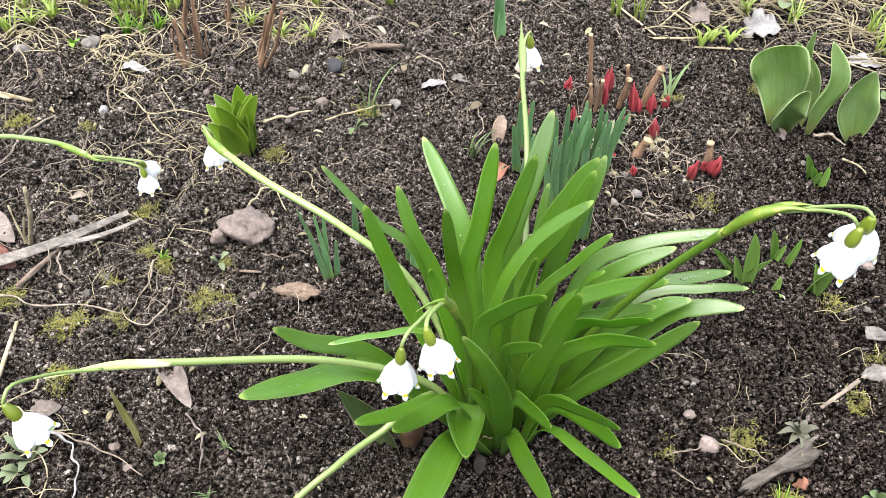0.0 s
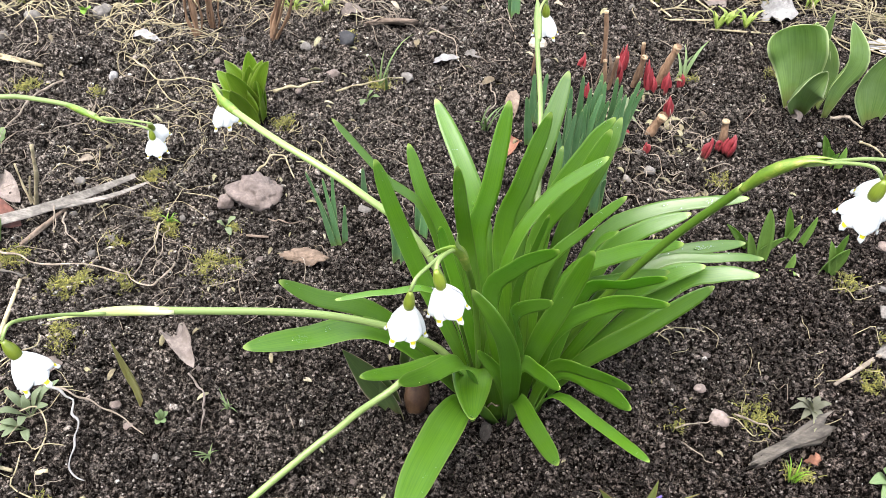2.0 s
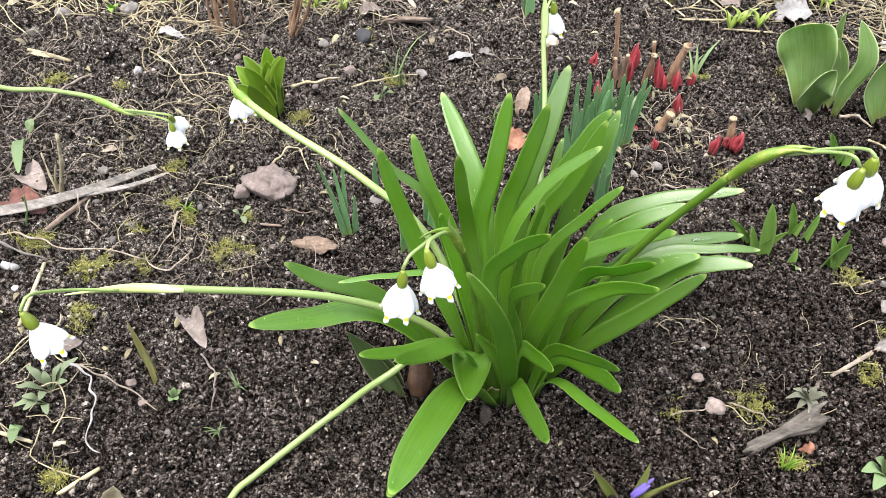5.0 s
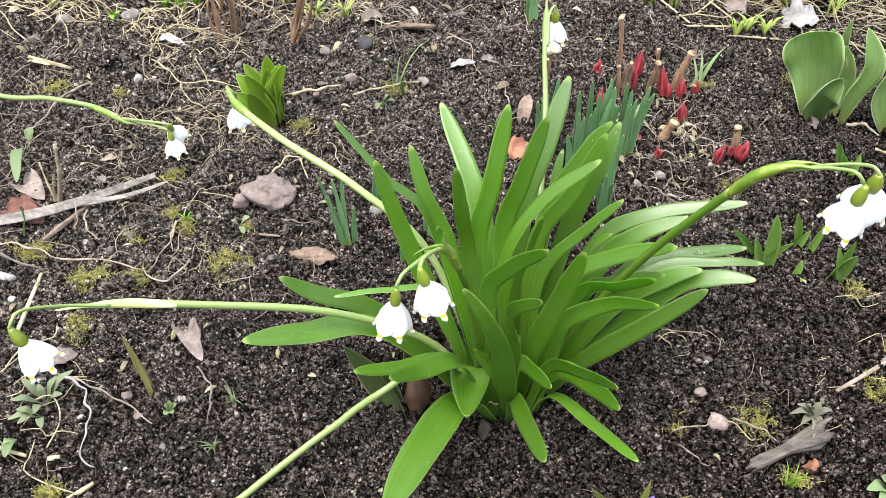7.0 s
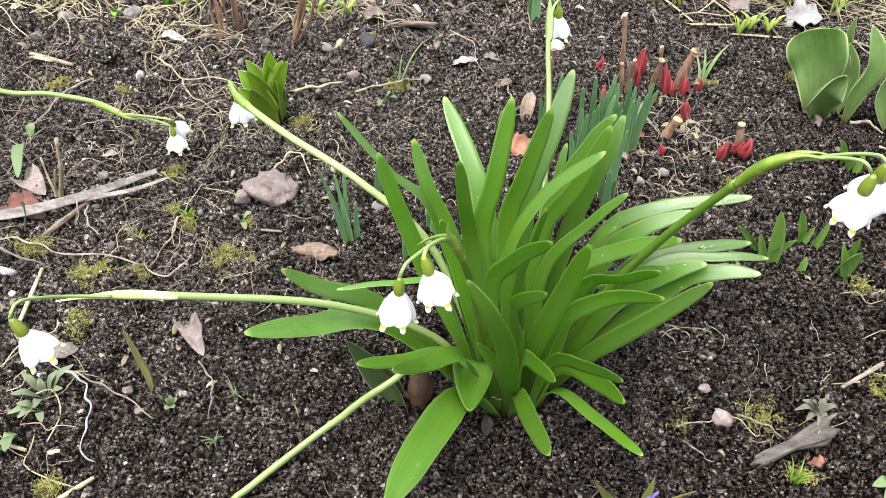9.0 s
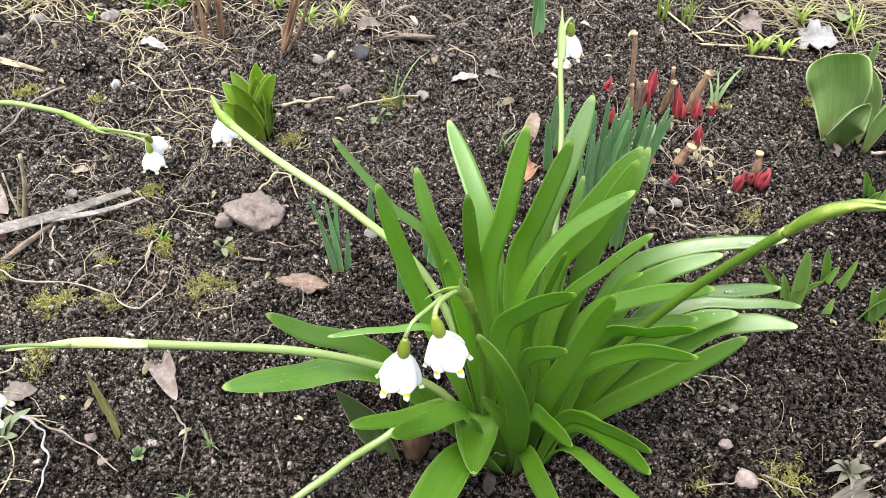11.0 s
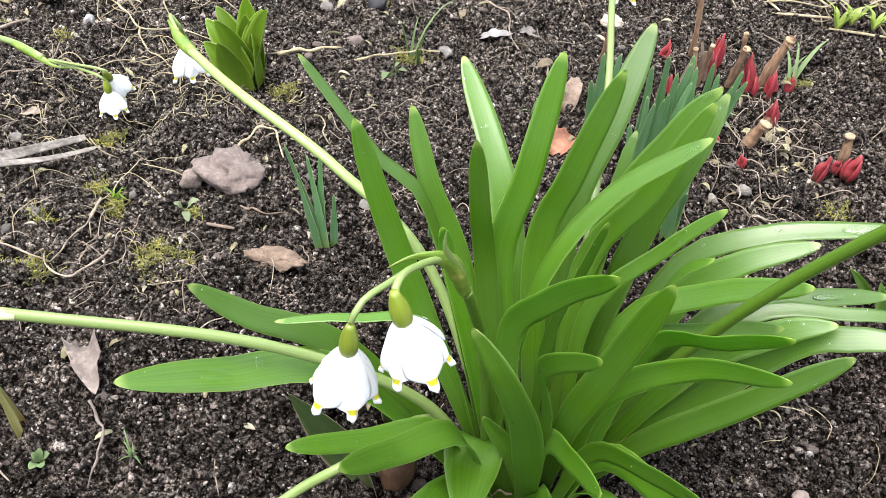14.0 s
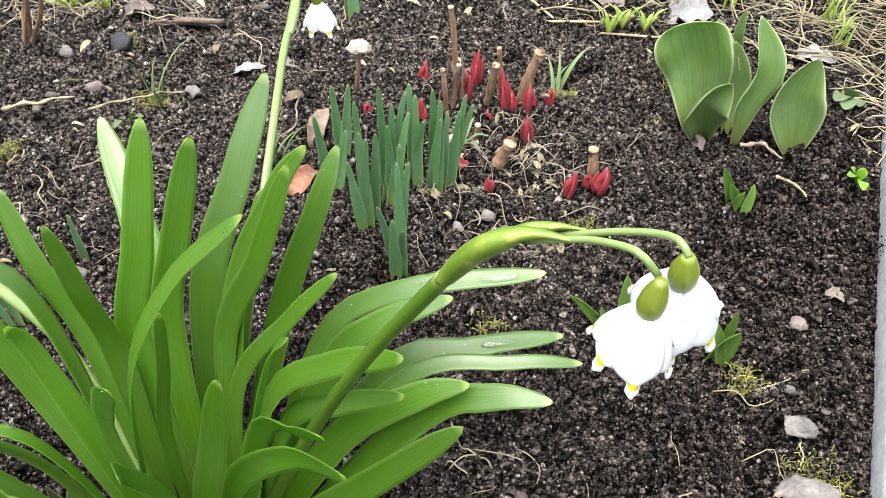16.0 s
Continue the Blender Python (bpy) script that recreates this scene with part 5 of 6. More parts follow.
chip = part("bark_chip", lump(on_ground(-0.063, 0.468, 0.005), (0.030, 0.015, 0.007), 31, 4, 0.55, 0.15, 5), TANCHIP)
tagged(chip, "flat brown chip of bark on the soil", "bark chip")


def wood(at, to, r, label, seed, material=GREYWOOD, flat=0.6, knots=0.25, category="wood", name="wood_piece", bend=0.0, n=16, taper=0.0):
    a, t = on_ground(*at), on_ground(*to)
    a.z, t.z = ground_z(a.x, a.y) + r * flat * 0.8, ground_z(t.x, t.y) + r * flat * 0.8
    if r < 0.003:  # a thin stick lies on top of the clods between its ends
        steps = [a.lerp(t, k / 12) for k in range(13)]
        lift = max(0.0, max(ground_z(p.x, p.y) - p.z for p in steps)) * 0.8
        a.z, t.z = a.z + lift, t.z + lift
    side = Vector((a.y - t.y, t.x - a.x, 0)).normalized() * bend
    bm = tube((a, a.lerp(t, 0.35) + side, a.lerp(t, 0.7) + side * 0.8, t), lambda s: r * (1 + knots * 0.4 * math.sin(5 * s + seed)) * (0.8 + 0.2 * math.sin(math.pi * s)) * (1 - taper * (1 - s)), n, 36 if knots > 0.15 else 12, flat=flat)
    way = (t - a).normalized()
    if knots > 0.15:  # grooves along the grain and a broken end
        for v in bm.verts:
            d = v.co - a
            s = d.dot(way)
            ring = d - way * s
            u = ring.normalized() if ring.length > 1e-6 else ring
            k = noise.noise(Vector((u.x * 5, u.z * 5 + u.y * 3, s * 26 + seed))) + 0.7 * noise.noise(Vector((u.x * 13, u.z * 13 + u.y * 9, s * 40 + seed)))
            v.co += ring * 0.55 * k + way * (1.8 * r * noise.noise(u * 4 + Vector((seed, 3, 1))) + 0.9 * r * noise.noise(u * 11 + Vector((seed, 3, 1))))
    return tagged(part(name, bm, material), label, category)


wood((0.258, 0.341), (0.307, 0.372), 0.0080, "gnarled weathered grey piece of wood", 2, GREYBARK, flat=0.55, knots=0.5, n=40, taper=0.6)
wood((0.283, 0.361), (0.308, 0.370), 0.0042, "splintered grey end of wood", 6, GREYBARK, flat=0.8, knots=0.5, n=30)
wood((-0.072, 0.791), (-0.030, 0.820), 0.0058, "pale curved piece of bark", 3, BARK, 0.5, 0.3, bend=0.004)
wood((-0.168, 0.237), (-0.152, 0.260), 0.0016, "short straw-coloured stick on soil", 4, STRAW, 1.0, 0.05, "stick", "stick")
wood((0.319, 0.406), (0.373, 0.453), 0.0016, "thin pale twig on soil", 5, ROOT, 1.0, 0.1, "twig", "twig")
wood((-0.255, 0.358), (-0.262, 0.415), 0.0016, "thin straw on the soil", 7, STRAW, 1.0, 0.05, "stick", "stick")
wood((-0.252, 0.320), (-0.235, 0.278), 0.0015, "dry flattened straw stem", 8, STRAW, 0.6, 0.05, "stick", "stick")
wood((-0.255, 0.279), (-0.202, 0.271), 0.0014, "dry straw stem on soil", 9, STRAW, 0.7, 0.05, "stick", "stick")
wood((-0.261, 0.493), (-0.273, 0.444), 0.0016, "thin brown twig on soil", 10, BARK, 1.0, 0.2, "twig", "twig")
wood((-0.363, 0.677), (-0.409, 0.682), 0.0020, "short straw lying on soil", 11, STRAW, 0.8, 0.1, "stick", "stick")
wood((-0.096, 0.482), (-0.119, 0.484), 0.0010, "thin dark twig behind a stone", 12, BARK, 1.0, 0.1, "twig", "twig")
wood((-0.183, 0.267), (-0.178, 0.271), 0.0016, "short bit of pale straw", 13, STRAW, 1.0, 0.05, "stick", "stick")
for k, (a, b) in enumerate((((0.196, 0.935), (0.243, 0.884)), ((0.251, 0.946), (0.295, 0.890)), ((0.283, 0.864), (0.336, 0.871)), ((0.251, 0.908), (0.282, 0.942)), ((0.239, 0.872), (0.284, 0.873)))):
    wood(a, b, 0.0011, "dry straw at the bed's far edge", 14 + k, STRAW, 0.8, 0.05, "stick", "stick")


def standing(foot, tip, r, label, seed, material=STALKWOOD):
    a, t = on_ground(*foot), Vector(tip)
    rg = random.Random(seed)
    bm = bmesh.new()
    way = t - a
    for k in range(4 if r > 0.002 else 1):
        off = Vector((rg.gauss(0, 0.55), rg.gauss(0, 0.55), 0)) * r if k else Vector((0, 0, 0))
        top = a + way * (1.0 if not k else rg.uniform(0.45, 1.0)) + off * 1.8
        m = a.lerp(top, 0.5) + off + Vector((0.0025 * math.sin(seed * 2.0 + k), 0, 0))
        own = r * (0.58 if not k else rg.uniform(0.22, 0.4))
        tube((a + off * 0.6 - Vector((0, 0, 0.004)), a.lerp(m, 0.6) + off * 0.7, m, top), lambda s: own * (1.15 - 0.35 * s + 0.2 * math.sin(13 * s + seed + k)), 16, 8, bm, 0.65)
    tagged(part("dry_stalk", bm, material), label, "dry stalk", "dry stalks")


standing((-0.238, 0.753), (-0.241, 0.753, 0.053), 0.0042, "brown broken dry stalk", 1)
standing((-0.229, 0.776), (-0.227, 0.776, 0.068), 0.0040, "brown broken dry stalk", 2)
standing((-0.260, 0.810), (-0.246, 0.810, 0.051), 0.0036, "brown broken dry stalk", 3)
standing((-0.216, 0.832), (-0.212, 0.832, 0.048), 0.0036, "brown broken dry stalk", 4)
standing((-0.202, 0.852), (-0.196, 0.852, 0.041), 0.0030, "brown broken dry stalk", 5)
standing((-0.164, 0.760), (-0.135, 0.760, 0.095), 0.0052, "leaning tan dry stalk", 6)
standing((-0.290, 0.498), (-0.274, 0.498, 0.063), 0.0028, "pale dry straw stem upright in the soil", 7, STRAW)
standing((-0.293, 0.498), (-0.297, 0.502, 0.038), 0.0014, "thin dry straw bent over", 8, STRAW)
shoot("half_dry_shoot", (-0.148, 0.336), (((-0.149, 0.331, 0.064), 0.0062, 5), ((-0.149, 0.336, 0.036), 0.0042, 60)), 0.004, HALFDRY, "half-dry folded shoot, brown at its foot", profile=pointed, channel=0.8)
standing((-0.298, 0.454), (-0.288, 0.454, 0.037), 0.0012, "thin green stem upright by dry wood", 10, WEED)

# the long flat dry stalk on the left
long_stalk = thing("flat_dry_stalk", on_ground(-0.283, 0.494), "long flat weathered dry stalk lying on soil", "dry stalk")
part("stalk", blade(((-0.360, 0.448, 0.008), (-0.308, 0.461, 0.012), (-0.265, 0.489, 0.012), (-0.222, 0.538, 0.005)), 0.0085, 25, 20, 0.5, 0.003, lambda s: 1 - 0.55 * s ** 3, n=26), PALEWOOD, long_stalk)
part("split_branch", blade(((-0.276, 0.484, 0.009), (-0.248, 0.497, 0.009), (-0.229, 0.511, 0.007), (-0.209, 0.533, 0.004)), 0.005, 10, 0, 0.4, 0.002, lambda s: 1 - 0.5 * s ** 2, n=18), PALEWOOD, long_stalk)


def dead_leaf(at, to, width, material, label, lift=0.006, curl=0.9, roll=0.0, wave=0.2):
    a, t = on_ground(*at), on_ground(*to)
    m = a.lerp(t, 0.5) + Vector((0, 0, lift))
    ob = part("dead_leaf", blade((a, a.lerp(m, 0.6) + Vector((0, 0, lift * 0.4)), m, t + Vector((0, 0, lift * 0.5))), width, roll, 15, curl, 0.0006, oval, n=14, wave=wave), material)
    return tagged(ob, label, "dead leaf", "dead leaves")


dead_leaf((-0.141, 0.388), (-0.113, 0.353), 0.016, DEADLEAF, "curled greyish pink dead leaf on its stem", 0.012, 0.8, 0, 0.5)
dead_leaf((-0.329, 0.481), (-0.286, 0.468), 0.024, REDLEAF, "dark red-brown dead leaf under a dry stalk", 0.006, 0.5)
dead_leaf((-0.332, 0.513), (-0.302, 0.497), 0.022, DEADLEAF, "crumpled greyish dead leaf", 0.010, 0.7)
dead_leaf((0.077, 0.622), (0.088, 0.654), 0.019, RUSTLEAF, "orange-brown dead leaf behind the clump", 0.010, 0.8)
dead_leaf((0.079, 0.676), (0.083, 0.708), 0.013, BARK, "greyish dead leaf standing in the soil", 0.012, 0.5)
dead_leaf((-0.301, 0.743), (-0.273, 0.745), 0.011, WHITELEAF, "bleached white leaf scrap", 0.006, 0.4)
dead_leaf((-0.285, 0.559), (-0.266, 0.558), 0.010, ROOT, "pale dry leaf scrap", 0.003, 0.4)
dead_leaf((-0.218, 0.338), (-0.201, 0.348), 0.014, DEADLEAF, "grey dead leaf with veins", 0.004, 0.3)
dead_leaf((-0.413, 0.681), (-0.380, 0.671), 0.006, STRAW, "narrow straw-coloured leaf on soil", 0.004, 0.5)
dead_leaf((0.345, 0.916), (0.382, 0.910), 0.045, WHITELEAF, "bleached pinkish dead leaf on straw", 0.008, 0.3)
dead_leaf((0.281, 0.930), (0.305, 0.916), 0.035, DEADLEAF, "brown dead leaf at the bed's far edge", 0.008, 0.4)
dead_leaf((0.445, 0.865), (0.478, 0.854), 0.020, WHITELEAF, "pale grey leaf scrap by the tulip", 0.004, 0.3)
dead_leaf((0.300, 0.347), (0.293, 0.351), 0.010, RUSTLEAF, "reddish brown leaf scrap under wood", 0.004, 0.4)
dead_leaf((-0.100, 0.805), (-0.081, 0.817), 0.016, DEADLEAF, "crumpled brown leaf scrap", 0.006, 0.6)
dead_leaf((-0.001, 0.756), (0.025, 0.757), 0.010, WHITELEAF, "pale leaf scrap on soil", 0.003, 0.3)
dead_leaf((0.029, 0.772), (0.046, 0.770), 0.010, PALESTONE, "pale flat leaf scrap", 0.003, 0.3)
dead_leaf((0.409, 0.576), (0.420, 0.575), 0.008, ROOT, "pale dry leaf scrap", 0.005, 0.8)
dead_leaf((0.347, 0.727), (0.355, 0.723), 0.014, DEADLEAF, "shrivelled brown leaf by the tulip", 0.008, 0.6)

# pale mushroom behind the clump
cap_at, foot = Vector((0.099, 0.749, 0.035)), on_ground(0.094, 0.727)
mush = thing("mushroom", foot, "small cream-capped mushroom on a thin brown stalk", "mushroom")
foot2 = Vector((cap_at.x - 0.002, cap_at.y - 0.004, ground_z(cap_at.x, cap_at.y)))
part("stem", tube((foot2, foot2.lerp(cap_at, 0.5), cap_at), 0.0016, 8, 8), STALKWOOD, mush, "thin brown stalk")
cap = lump(cap_at, (0.016, 0.015, 0.0080), 44, 4, 0.22)
part("cap", cap, grained("cream_cap", (0.33, 0.27, 0.20), (0.55, 0.48, 0.40), 120.0, 0.7), mush, "cream wrinkled cap")

# ---- roots and straw ----
def wire(name, ctrl, r, material, label, category="root", group="loose roots"):
    rg = random.Random(round(ctrl[0][0] * 1e4))
    pts = spline(ctrl, 2 * len(ctrl) + 1)
    ctrl = [pts[0]] + [p + Vector((rg.gauss(0, 0.0007), rg.gauss(0, 0.0007), rg.gauss(0, 0.0006))) for p in pts[1:-1]] + [pts[-1]]
    r *= 0.8
    tagged(part(name, tube(ctrl, lambda s: r * (1 - 0.5 * s) * (1 + 0.25 * math.sin(23 * s + 900 * ctrl[0][1])), 34, 6), material), label, category, group)


wire("loose_root", ((-0.195, 0.321, 0.020), (-0.180, 0.318, 0.012), (-0.180, 0.310, 0.010), (-0.172, 0.303, 0.008), (-0.169, 0.282, 0.006), (-0.165, 0.273, 0.005), (-0.156, 0.270, 0.003)), 0.0011, WHITELEAF, "white wavy root lying on the soil")
wire("loose_root", ((-0.195, 0.321, 0.020), (-0.171, 0.321, 0.010), (-0.149, 0.313, 0.007), (-0.132, 0.306, 0.003)), 0.0010, ROOT, "pale straight root lying on the soil")
wire("loose_root", ((-0.117, 0.352, 0.008), (-0.103, 0.338, 0.008), (-0.097, 0.321, 0.007), (-0.097, 0.312, 0.003)), 0.0011, DEADLEAF, "thin stem of a dead leaf")
wire("loose_root", ((-0.291, 0.702, 0.004), (-0.262, 0.678, 0.010), (-0.245, 0.663, 0.010), (-0.218, 0.673, 0.008), (-0.186, 0.672, 0.004)), 0.0011, STRAW, "pale looping root on the soil")
wire("loose_root", ((-0.245, 0.663, 0.010), (-0.235, 0.646, 0.008), (-0.217, 0.636, 0.008), (-0.199, 0.626, 0.004)), 0.0010, STRAW, "pale looping root on the soil")
wire("loose_root", ((-0.330, 0.652, 0.006), (-0.342, 0.618, 0.012), (-0.344, 0.587, 0.010), (-0.354, 0.576, 0.004)), 0.0016, ROOT, "pale dry stem on the soil")
wire("loose_root", ((-0.334, 0.433, 0.006), (-0.299, 0.439, 0.008), (-0.275, 0.437, 0.008), (-0.253, 0.431, 0.008), (-0.218, 0.435, 0.008), (-0.186, 0.433, 0.004)), 0.0012, ROOT, "pale root running over the soil")
wire("loose_root", ((-0.332, 0.429, 0.005), (-0.301, 0.427, 0.010), (-0.280, 0.420, 0.008), (-0.263, 0.421, 0.004)), 0.0019, GREYWOOD, "grey woody root on the soil")
wire("loose_root", ((-0.260, 0.489, 0.004), (-0.253, 0.470, 0.008), (-0.237, 0.459, 0.003)), 0.0011, ROOT, "small pale root bit")
wire("loose_root", ((-0.185, 0.489, 0.004), (-0.178, 0.460, 0.010), (-0.182, 0.441, 0.008), (-0.186, 0.433, 0.004)), 0.0010, ROOT, "thin pale root on soil")
wire("loose_root", ((-0.160, 0.451, 0.003), (-0.166, 0.423, 0.008), (-0.180, 0.425, 0.008), (-0.191, 0.436, 0.006)), 0.0011, ROOT, "thin pale root on soil")
wire("loose_root", ((-0.084, 0.683, 0.003), (-0.063, 0.691, 0.008), (-0.045, 0.701, 0.008), (-0.025, 0.714, 0.004)), 0.0011, STRAW, "pale root by the grass tuft")
wire("loose_root", ((-0.140, 0.671, 0.004), (-0.117, 0.679, 0.008), (-0.098, 0.695, 0.004)), 0.0020, STRAW, "straw stem beside the hyacinth")
wire("loose_root", ((0.058, 0.723, 0.003), (0.065, 0.684, 0.010), (0.058, 0.669, 0.008), (0.063, 0.662, 0.003)), 0.0010, ROOT, "thin pale root on soil")
wire("loose_root", ((-0.011, 0.807, 0.003), (0.016, 0.775, 0.012), (0.024, 0.748, 0.010), (0.034, 0.737, 0.003)), 0.0010, ROOT, "thin pale root on soil")
wire("loose_root", ((0.208, 0.359, 0.003), (0.214, 0.359, 0.010), (0.224, 0.362, 0.008), (0.234, 0.367, 0.004)), 0.0008, ROOT, "thin root at a pebble")
wire("loose_root", ((0.211, 0.349, 0.003), (0.219, 0.338, 0.008), (0.230, 0.336, 0.003)), 0.0007, ROOT, "thin dry root on soil")
wire("loose_root", ((0.248, 0.375, 0.004), (0.263, 0.366, 0.010), (0.275, 0.362, 0.004)), 0.0010, ROOT, "thin dry root by weathered wood")
wire("loose_root", ((-0.103, 0.507, 0.004), (-0.084, 0.499, 0.010), (-0.072, 0.509, 0.004)), 0.0009, BARK, "thin dark root by the stone")
wire("loose_root", ((-0.127, 0.557, 0.003), (-0.115, 0.574, 0.012), (-0.106, 0.575, 0.010), (-0.094, 0.558, 0.004)), 0.0012, STRAW, "bent dry root on soil")
wire("loose_root", ((0.091, 0.354, 0.012), (0.085, 0.353, 0.014), (0.081, 0.354, 0.006)), 0.0008, STRAW, "dry root fibre at the clump's foot")
wire("loose_root", ((0.099, 0.359, 0.010), (0.095, 0.369, 0.018), (0.093, 0.367, 0.008)), 0.0008, STRAW, "dry root fibre at the clump's foot")
wire("loose_root", ((0.397, 0.690, 0.004), (0.408, 0.679, 0.008), (0.417, 0.672, 0.003)), 0.0016, STRAW, "short pale straw curl")
wire("loose_root", ((0.379, 0.722, 0.004), (0.394, 0.720, 0.008), (0.407, 0.712, 0.003)), 0.0022, ROOT, "pale root at the tulip's foot")
wire("loose_root", ((0.226, 0.828, 0.003), (0.247, 0.792, 0.014), (0.249, 0.807, 0.020)), 0.0008, ROOT, "thin pale root on soil")


def tangle(box, n, length, r, material, label, seed, up=0.008, name="dry_root_tangle", crook=0.5):
    """Loose dry fibres over a stretch of ground, box = (x0, y0, x1, y1)."""
    rg = random.Random(seed)
    bm = bmesh.new()
    for _ in range(n):
        x, y = rg.uniform(box[0], box[2]), rg.uniform(box[1], box[3])
        a = rg.gauss(0.1, 0.8)
        pts = []
        step = length * rg.uniform(0.5, 1.3) / 4
        h = rg.uniform(0.0, up)
        for k in range(5):
            x, y = x + rg.gauss(0, 0.0012), y + rg.gauss(0, 0.0012)
            pts.append(on_ground(x, y, 0.001 + h * math.sin(math.pi * (k + 0.5) / 5) * rg.uniform(0.5, 1.2)))
            a += rg.gauss(0, crook)
            x, y = x + step * math.cos(a), y + step * math.sin(a)
        tube(pts, 0.85 * r * rg.uniform(0.4, 1.2), 12, 5, bm)
    tagged(part(name, bm, material), label, "dry roots", kind="stuff")


FAR = "pale dry roots and straw strewn over soil"
tangle((-0.60, 0.84, -0.12, 1.02), 150, 0.07, 0.0006, STRAW, FAR, 22, 0.016, crook=0.35)
tangle((-0.62, 0.74, -0.42, 0.90), 60, 0.07, 0.0007, STRAW, FAR, 23, 0.014, crook=0.3)
tangle((0.28, 0.92, 0.52, 1.05), 110, 0.09, 0.0007, STRAW, FAR, 24, 0.016, crook=0.2)
tangle((-0.37, 0.755, -0.29, 0.778), 40, 0.05, 0.0006, STRAW, FAR, 25, 0.010, crook=0.4)
tangle((-0.22, 0.80, -0.10, 0.835), 40, 0.04, 0.0005, STRAW, FAR, 27, 0.010, crook=0.4)
tangle((-0.50, 0.74, -0.25, 0.86), 70, 0.06, 0.00055, STRAW, FAR, 1, 0.014)
tangle((-0.32, 0.715, -0.24, 0.75), 25, 0.06, 0.00061, STRAW, FAR, 2, 0.012)
tangle((-0.24, 0.78, -0.06, 0.90), 85, 0.055, 0.00052, ROOT, FAR, 3, 0.014)
tangle((-0.06, 0.84, 0.14, 0.96), 30, 0.06, 0.00068, ROOT, FAR, 4, 0.012)
tangle((-0.26, 0.60, -0.16, 0.67), 45, 0.045, 0.00042, STRAW, FAR, 5, 0.010)
tangle((-0.30, 0.48, -0.18, 0.62), 55, 0.04, 0.00040, STRAW, FAR, 6, 0.010)
tangle((-0.27, 0.27, -0.20, 0.34), 15, 0.06, 0.00052, STRAW, "heap of pale dry straw at the bed's edge", 7, 0.020, "straw_heap")
tangle((0.36, 0.86, 0.64, 1.06), 193, 0.09, 0.00082, STRAW, "pale dry straw covering the bed's far corner", 8, 0.014, "straw_heap", 0.18)
tangle((0.20, 0.88, 0.36, 1.02), 40, 0.07, 0.00075, STRAW, FAR, 9, 0.012)
tangle((0.46, 0.74, 0.56, 0.86), 40, 0.06, 0.00068, STRAW, FAR, 10, 0.012)
tangle((0.15, 0.58, 0.26, 0.72), 60, 0.032, 0.00048, ROOT, "dry leaf stalks and litter among peony buds", 11, 0.012)
tangle((0.22, 0.34, 0.32, 0.44), 11, 0.032, 0.00048, STRAW, FAR, 12, 0.008)
tangle((0.19, 0.40, 0.25, 0.46), 7, 0.030, 0.00048, STRAW, FAR, 13, 0.008)
tangle((-0.10, 0.54, 0.02, 0.66), 40, 0.03, 0.00036, ROOT, FAR, 14, 0.008)
tangle((-0.24, 0.40, -0.06, 0.50), 50, 0.030, 0.00036, ROOT, FAR, 15, 0.008)
tangle((0.36, 0.36, 0.41, 0.44), 18, 0.03, 0.0005, STRAW, FAR, 21, 0.008)
tangle((0.30, 0.40, 0.42, 0.52), 9, 0.035, 0.00048, STRAW, FAR, 16, 0.008)
tangle((-0.14, 0.58, -0.09, 0.63), 11, 0.03, 0.00054, STRAW, FAR, 17, 0.008)
tangle((-0.45, 0.40, -0.26, 0.72), 90, 0.045, 0.00046, ROOT, FAR, 18, 0.010)
tangle((-0.02, 0.68, 0.30, 0.84), 70, 0.03, 0.00036, ROOT, FAR, 19, 0.006)
tangle((-0.20, 0.24, 0.30, 0.46), 24, 0.025, 0.00027, ROOT, "fine root fibres in dark soil", 20, 0.005)


def litter(box, n, size, material, label, seed):
    """Dry leaflets and flakes strewn over a stretch of ground."""
    rg = random.Random(seed)
    bm = bmesh.new()
    for _ in range(n):
        p = on_ground(rg.uniform(box[0], box[2]), rg.uniform(box[1], box[3]), 0.001)
        a, l = rg.uniform(0, 6.28), size * rg.uniform(0.5, 1.2)
        d = Vector((math.cos(a), math.sin(a), rg.uniform(-0.1, 0.35))) * l
        blade((p, p + d * 0.35 + Vector((0, 0, l * 0.15)), p + d * 0.7 + Vector((0, 0, l * 0.2)), p + d), l * rg.uniform(0.25, 0.5), rg.uniform(-40, 40), rg.uniform(-40, 40), 0.6, 0.0003, oval, 6, 2, bm=bm)
    tagged(part("leaf_litter", bm, material), label, "leaf litter", kind="stuff")


DRYGREEN = islands("dry_leaflets", ((0.0, (0.10, 0.075, 0.045)), (0.4, (0.20, 0.175, 0.09)), (0.75, (0.26, 0.25, 0.14)), (1.0, (0.36, 0.31, 0.23))))
litter((0.155, 0.59, 0.255, 0.72), 80, 0.012, DRYGREEN, "pale dry leaflets among peony stalks", 1)
litter((-0.50, 0.70, 0.55, 1.02), 160, 0.012, DRYGREEN, "dry leaf flakes along the far edge", 2)
litter((-0.34, 0.34, -0.05, 0.68), 110, 0.008, DRYGREEN, "small dry leaf flakes on soil", 3)
litter((-0.05, 0.24, 0.40, 0.66), 70, 0.006, DRYGREEN, "small dry leaf flakes on soil", 4)


